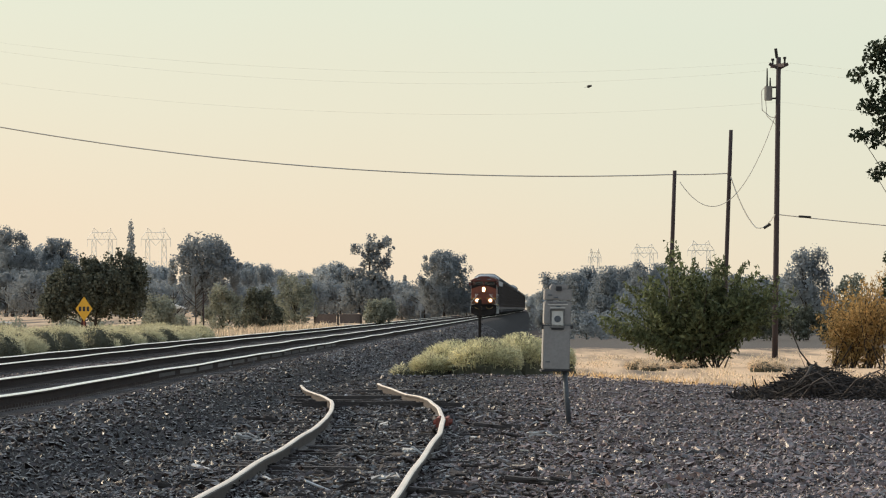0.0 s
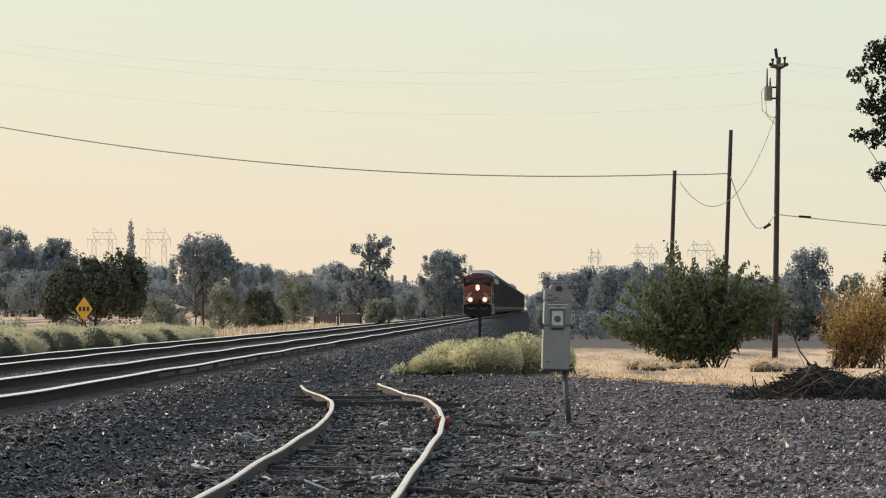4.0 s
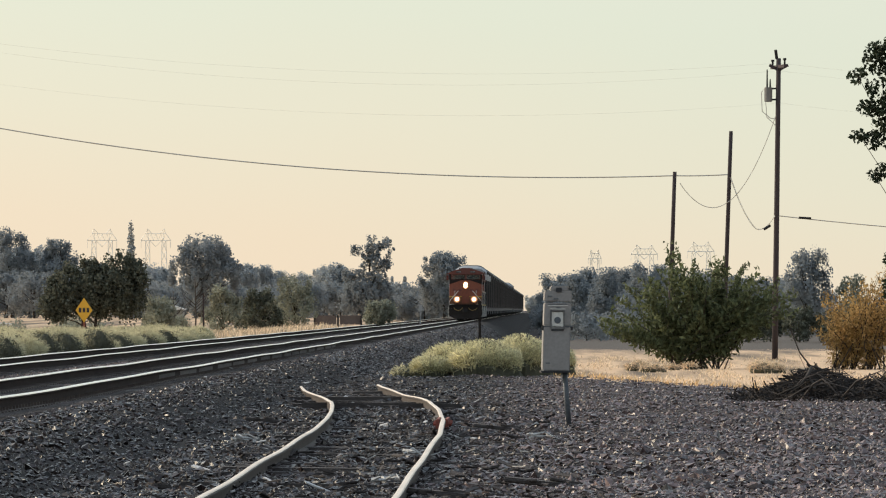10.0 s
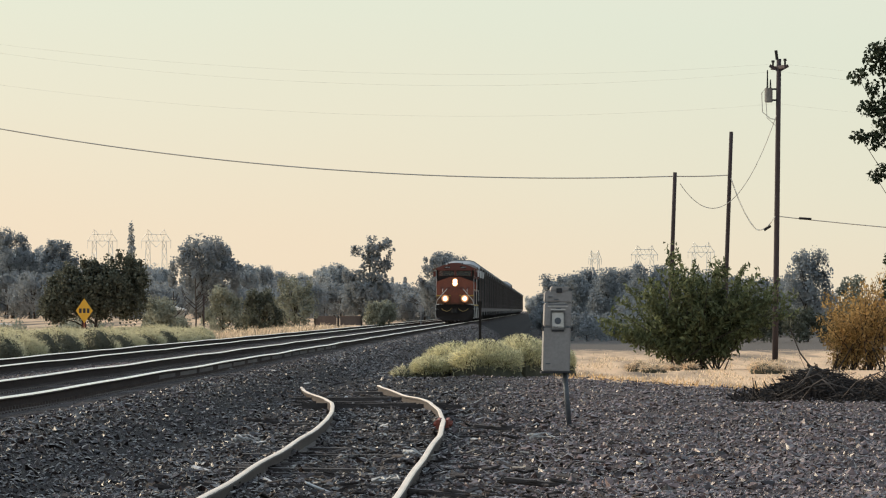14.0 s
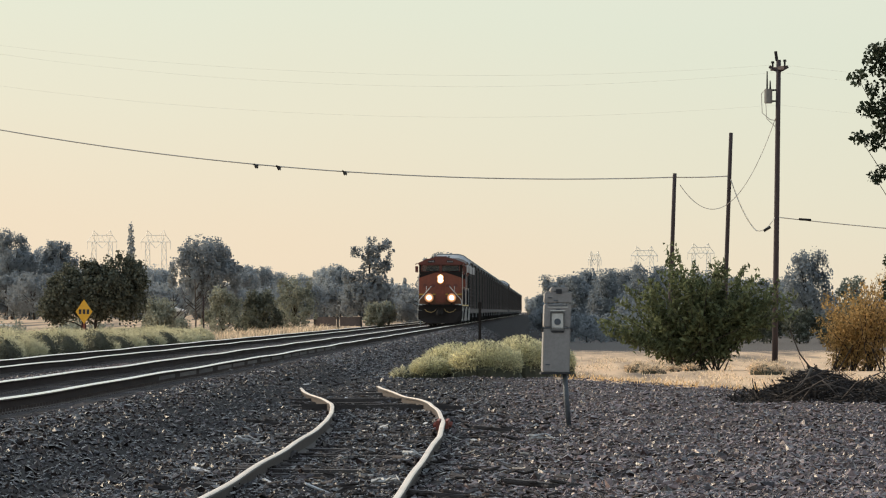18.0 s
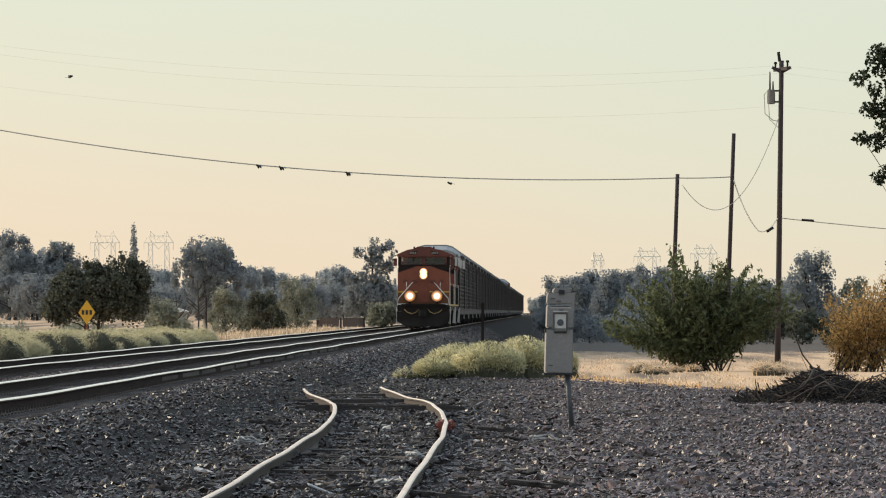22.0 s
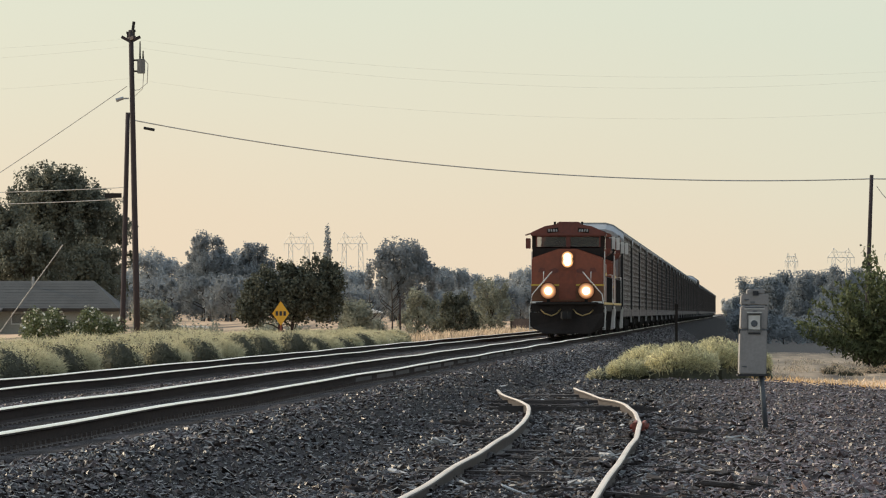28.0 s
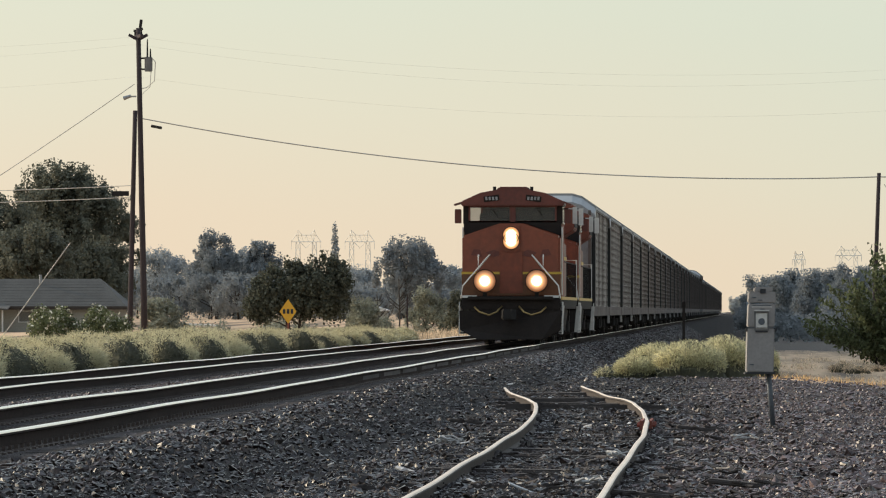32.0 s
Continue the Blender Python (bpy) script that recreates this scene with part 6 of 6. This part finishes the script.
        part("end_handrail", Geo().tube([(e * 1.44, 21.0, 1.4), (e * 1.44, 21.2, 2.6), (e * 1.0, 21.5, 2.6), (e * 1.0, 21.5, 1.4)], 0.028, 6), M["white"], ob)
        for px, pz in ((1.80, 3.82), (1.98, 3.78)) if e > 0 else ():
            part("wind_deflector", Geo().box((e * px, 4.2, pz), (0.14, 0.03, 0.50)).box((e * (px - 0.12), 4.2, pz + 0.2), (0.14, 0.02, 0.03)), M["white"], ob, "white wind deflector")
            part("deflector_arm", Geo().box((e * (px - 0.2), 4.22, 4.02), (0.3, 0.03, 0.04)), M["steel"], ob)
    for yy in (10.5, 12.3, 18.3, 20.2):
        part("roof_fan", Geo().tube([(0, yy, 4.18 if yy < 17 else 4.5), (0, yy, 4.32 if yy < 17 else 4.64)], 0.55, 20), M["steel"], ob)
    part("exhaust", Geo().box((0, 14.6, 4.3), (0.5, 0.9, 0.25)), M["steel"], ob, bevel=0.03)
    part("air_unit", Geo().prism([(-0.55, 4.5), (0.55, 4.5), (0.42, 4.66), (-0.42, 4.66)], 3.1, 4.6), M["maroon"], ob, bevel=0.03)
    part("rear_plate", Geo().box((0, 21.6, 1.2), (2.9, 0.2, 0.4)), M["black"], ob)
    part("rear_coupler", Geo().box((0, 22.0, 0.88), (0.24, 0.7, 0.26)), M["steel"], ob, bevel=0.03)
    truck_parts(ob, 4.4, (-1.9, 0, 1.9), 0.53)
    truck_parts(ob, 18.3, (-1.9, 0, 1.9), 0.53)
    return ob


RACK_L = 27.3


def autorack(panel_mat, low_mat, label, top=0.0, sill=0.34):
    """A covered car carrier; its near coupler is at y = 0."""
    ob = thing("car_carrier", pose(0, 0, 0), label, "rail car", "car carriers of the train")
    z0, z1 = 1.02, 4.55 + top
    y0, y1 = 0.45, 0.45 + RACK_L
    part("underframe", Geo().box((0, (y0 + y1) / 2, 0.92), (2.9, RACK_L, 0.22)), M["steel"], ob)
    part("inner_wall", Geo().prism([(-1.33, 1.0), (1.33, 1.0), (1.33, z1), (-1.33, z1)], y0 + 0.25, y1 - 0.25), M["rack_dark"], ob)
    prof = [(-1.555, z1), (1.555, z1), (1.525, z1 + 0.16), (1.05, z1 + 0.50), (0.70, z1 + 0.60), (-0.70, z1 + 0.60), (-1.05, z1 + 0.50), (-1.525, z1 + 0.16)]
    st = [(0, y0, -0.32), (0, y0 + 0.9, -0.08), (0, y0 + 1.8, 0), (0, y1 - 1.8, 0), (0, y1 - 0.9, -0.08), (0, y1, -0.32)]
    part("roof", Geo().sweep(prof, st), M["galv"], ob, "grey galvanised roof", bevel=0.03)
    for k in range(12):
        yy = y0 + RACK_L * (k + 0.5) / 12
        part("roof_rib", Geo().prism([(a * 1.006, b + 0.012) for a, b in prof[1:]], yy - 0.05, yy + 0.05), M["galv"], ob)
    for yy in (y0 + 0.12, y1 - 0.12):
        door = Geo()
        for e in (-1, 1):
            door.box((e * 0.68, yy, (z0 + z1) / 2), (1.32, 0.10, z1 - z0))
            for k in range(4):
                door.box((e * 0.70, yy, z0 + 0.5 + 0.85 * k), (1.30, 0.16, 0.12))
        part("end_door", door, M["galv"], ob)
    n_pan = 11
    pw = RACK_L / n_pan
    rows, ribs = 14, []
    for k in range(rows):
        z = z0 + 0.18 + (z1 - z0 - 0.36) * k / (rows - 1)
        ribs += [(0.008, z - 0.115), (0.020, z - 0.095), (0.020, z - 0.03), (0.010, z + 0.10)]
    sheet = Geo().sweep([(-0.03, z0), (0.012, z0)] + ribs + [(0.012, z1), (-0.03, z1)], [(0, -pw / 2 + 0.22, 0), (0, pw / 2 - 0.22, 0)])
    first = part("side_panel", sheet, panel_mat, ob)
    end_bay = part("end_bay", Geo().box((0, 0, (z0 + z1) / 2 - 0.1), (0.03, pw - 0.1, z1 - z0 - 0.2)).box((0, 0.6, 2.6), (0.06, 0.1, 2.6)), M["rack_dark"], ob, "dark end bay")
    post = part("side_post", Geo().box((0, 0, (z0 + z1) / 2), (0.10, 0.16, z1 - z0)), M["rack_post"], ob)
    kick = part("side_sill", Geo().box((0, 0, 0.80 + sill / 2), (0.066, pw - 0.02, sill)), low_mat, ob)
    dark_post = part("end_post", Geo().box((0, 0, (z0 + z1) / 2), (0.16, 0.2, z1 - z0)), M["rack_dark"], ob, "dark end post")
    for e in (-1, 1):
        for k in range(n_pan):
            pose_k = pose(e * 1.47, y0 + pw * (k + 0.5), 0, 0, 0, 0 if e > 0 else 180)
            for src in ((end_bay if k in (0, n_pan - 1) else first), kick):
                o = src if (e < 0 and k == (1 if src is first else 0)) else src.copy()
                if o is not src:
                    scene.collection.objects.link(o)
                o.matrix_basis = pose(e * 1.36, y0 + pw * (k + 0.5), 0) if src is end_bay else pose_k
        for k in range(n_pan + 1):
            src = dark_post if k in (1, n_pan - 1) else post
            o = src if (e < 0 and k == (1 if src is dark_post else 0)) else src.copy()
            if o is not src:
                scene.collection.objects.link(o)
            o.matrix_basis = pose(e * (1.42 if src is dark_post else 1.459 if 0 < k < n_pan else 1.34), min(max(y0 + pw * k, y0 + 0.07), y1 - 0.07), 0)
    for yy in (y0 + 0.5, y1 - 0.5):
        for e in (-1, 1):
            part("stirrup", Geo().box((e * 1.47, yy, 0.72), (0.05, 0.55, 0.44)), M["galv"], ob, "pale corner step")
            part("ladder", Geo().box((e * 1.42, yy, 2.2), (0.04, 0.05, 2.4)).box((e * 1.42, yy + 0.4, 2.2), (0.04, 0.05, 2.4)), M["steel"], ob)
    for yy in (y0 - 0.3, y1 + 0.1):
        part("coupler", Geo().box((0, yy, 0.86), (0.24, 0.8, 0.26)), M["steel"], ob)
    truck_parts(ob, 3.2, (-0.86, 0.86), 0.36)
    truck_parts(ob, RACK_L - 2.3, (-0.86, 0.86), 0.36)
    return ob


TX = -6.93
lead = locomotive(True, "orange and black diesel locomotive with glowing headlights")
second = locomotive(False, "orange and black trailing diesel locomotive")
kinds = [autorack(M["rack_side"], M["rack_post"], "grey louvred car carrier with a galvanised roof"),
         autorack(M["rack_yellow"], M["rack_post"], "faded yellowish car carrier with a galvanised roof"),
         autorack(M["rack_brown"], M["rack_post"], "weathered brown car carrier with a grey roof"),
         autorack(M["rack_brown"], M["steel"], "taller brown car carrier with a grey roof", 0.42)]
ORDER = "000012111211121112103322122122212212221222122"
train = [(lead, 0.0), (second, 22.35)]
used = set()
for i, ch in enumerate(ORDER):
    proto = kinds[int(ch)]
    ob = proto if ch not in used else copy_thing(proto, pose(0, 0, 0))
    used.add(ch)
    train.append((ob, 44.9 + 28.3 * i))

# ---------------------------------------------------------------- birds
def bird(label):
    """Faces -x; about 25 cm long."""
    ob = thing("bird", pose(0, 0, 0), label, "bird", "birds about the cable")
    body = Geo().tube([(-0.15, 0, 0.12), (-0.12, 0, 0.125), (-0.06, 0, 0.10), (0.03, 0, 0.08), (0.10, 0, 0.07)], 0.035, 8)
    for k in range(8, 32):
        x, y, z = body.v[k]
        body.v[k] = (x, y * 1.5, 0.10 + (z - 0.10) * 1.6)
    part("body", body, M["feather"], ob, smooth=True)
    part("tail", Geo().box((0.16, 0, 0.06), (0.16, 0.07, 0.012), (0, 12, 0)), M["feather"], ob)
    part("beak", Geo().tube([(-0.15, 0, 0.12), (-0.19, 0, 0.115)], 0.012, 6, 0.003), M["feather"], ob)
    wings = []
    for e in (-1, 1):
        w = part("wing", Geo().add([(-0.07, 0, 0), (0.06, 0, 0), (0.10, e * 0.16, 0.02), (0.05, e * 0.26, 0.01), (-0.05, e * 0.15, 0.03), (-0.07, 0, 0.012), (0.06, 0, 0.012), (0.10, e * 0.16, 0.026), (0.05, e * 0.26, 0.016), (-0.05, e * 0.15, 0.042)],
                                   [(0, 1, 2, 3, 4), (9, 8, 7, 6, 5), (0, 5, 6, 1), (1, 6, 7, 2), (2, 7, 8, 3), (3, 8, 9, 4), (4, 9, 5, 0)]), M["feather"], ob)
        w.matrix_basis = pose(0, e * 0.045, 0.13)
        wings.append((w, e))
    return ob, wings


K = PY / FOCAL


def air(u, v):
    """A place in the plane of the crossing line."""
    return (u - 962) * K, PY - 0.05, 1 + (545 - v) * K - 0.05


# each: the stretch of time on the wing, and the stations of its way
FLIGHTS = (
    ("small dark bird that perches on the cable", ((15.0, 17.5), (23.3, 27.0)),
     ((0, 330, 600), (15.0, 330, 600), (16.0, 380, 430), (16.5, 402, 354), (16.8, 420, 320), (17.0, 433, 304), (17.3, 446, 287), (17.6, 452, 288), (18, 453, 289), (23.2, 453, 289), (23.5, 442, 288), (24, 380, 287), (24.5, 252, 331), (25, 85, 361), (25.5, -80, 380), (27, -560, 420), (32, -600, 640))),
    ("small dark bird that perches on the cable", ((15.0, 17.5), (24.5, 27.3)),
     ((0, 345, 600), (15.0, 345, 600), (16.0, 390, 440), (16.5, 412, 358), (16.8, 433, 322), (17.0, 449, 308), (17.3, 472, 293), (17.6, 490, 291), (18, 493, 292), (24.5, 493, 292), (25, 452, 285), (25.5, 380, 305), (26.3, 100, 370), (27.3, -540, 420), (32, -580, 640))),
    ("small dark bird that perches on the cable", ((15.0, 18.0), (24.6, 27.3)),
     ((0, 380, 600), (15.0, 380, 600), (16.0, 450, 470), (16.5, 490, 405), (16.8, 518, 377), (17.0, 536, 359), (17.3, 564, 335), (17.6, 590, 310), (18, 610, 301), (18.4, 611, 302), (24.6, 611, 302), (25, 572, 290), (25.5, 500, 312), (26.3, 200, 380), (27.3, -520, 430), (32, -560, 640))),
    ("small dark bird flying over the tracks", ((17.5, 22.6),), ((0, 1700, 640), (17.5, 1700, 640), (18.5, 1250, 500), (19.5, 890, 441), (20, 708, 376), (20.5, 536, 320), (21, 354, 272), (21.5, 168, 228), (22, -80, 170), (22.6, -400, 100), (32, -900, 100))),
    ("small dark bird flying over the tracks", ((18.5, 26),), ((0, 1700, 650), (18.5, 1500, 500), (20.5, 1084, 392), (21, 988, 368), (21.5, 888, 344), (22, 792, 320), (22.5, 642, 290), (23, 498, 256), (23.5, 340, 217), (24, 193, 180), (24.5, 60, 169), (25, -63, 144), (26, -500, 100), (32, -900, 90))),
    ("small dark bird flying over the tracks", ((21, 24.5),), ((0, -900, 60), (21, -700, 60), (21.5, -200, 95), (22, 118, 131), (22.5, 454, 169), (23, 791, 200), (23.5, 1117, 230), (24.5, 1800, 300), (32, 2200, 320))),
    ("small dark bird rising past the trees", ((23, 28),), ((0, 600, 640), (23, 400, 620), (24.5, 175, 452), (25, 104, 394), (25.5, 32, 337), (26.5, -180, 250), (28, -700, 160), (32, -900, 150))),
    ("small dark bird flying over the tracks", ((0, 2.5),), ((0, 1042, 155), (0.5, 1184, 120), (1, 1330, 88), (2.5, 1800, 10), (32, 2600, 0))))
BIRDS = [bird(f[0]) for f in FLIGHTS]

# ---------------------------------------------------------------- motion of the train
START, SPEED = 838.0, 19.587


def motions():
    for ob, back in train:
        walk(ob, [(t, pose(TX, START - SPEED * t + back, 0)) for t in (0, 0.2, 0.8, 4, 10, 16, 22, 28, 31.2, 31.8, 32)])
    # the leading locomotive's wheels roll at the train's speed
    for axle in [o for o in lead.children if o.name.startswith("wheelset")]:
        at = axle.location.copy()
        walk(axle, [(k / FPS, pose(*at, math.degrees(SPEED * k / FPS / at.z) % 360)) for k in range(32 * FPS + 1)])
    for (ob, wings), (_, aloft, way) in zip(BIRDS, FLIGHTS):
        turn = 180 if way[3][1] > way[1][1] and len(aloft) == 1 else 20 if len(aloft) == 2 else 0
        walk(ob, [(t, pose(*air(u, v), 0, 0, turn)) for t, u, v in way])
        for w, e in wings:
            beat = [(0, pose(0, e * 0.045, 0.13, e * -70 if aloft[0][0] > 0 else 0))]
            for a, b in aloft:
                steps = int((b - a) / 0.08)
                beat += [(max(a, 0.04) + 0.08 * k, pose(0, e * 0.045, 0.13, e * (32 if k % 2 else -28))) for k in range(steps)]
                beat.append((b, pose(0, e * 0.045, 0.13, e * -70)))
            beat.append((32, pose(0, e * 0.045, 0.13, e * -70)))
            walk(w, beat)


motions()
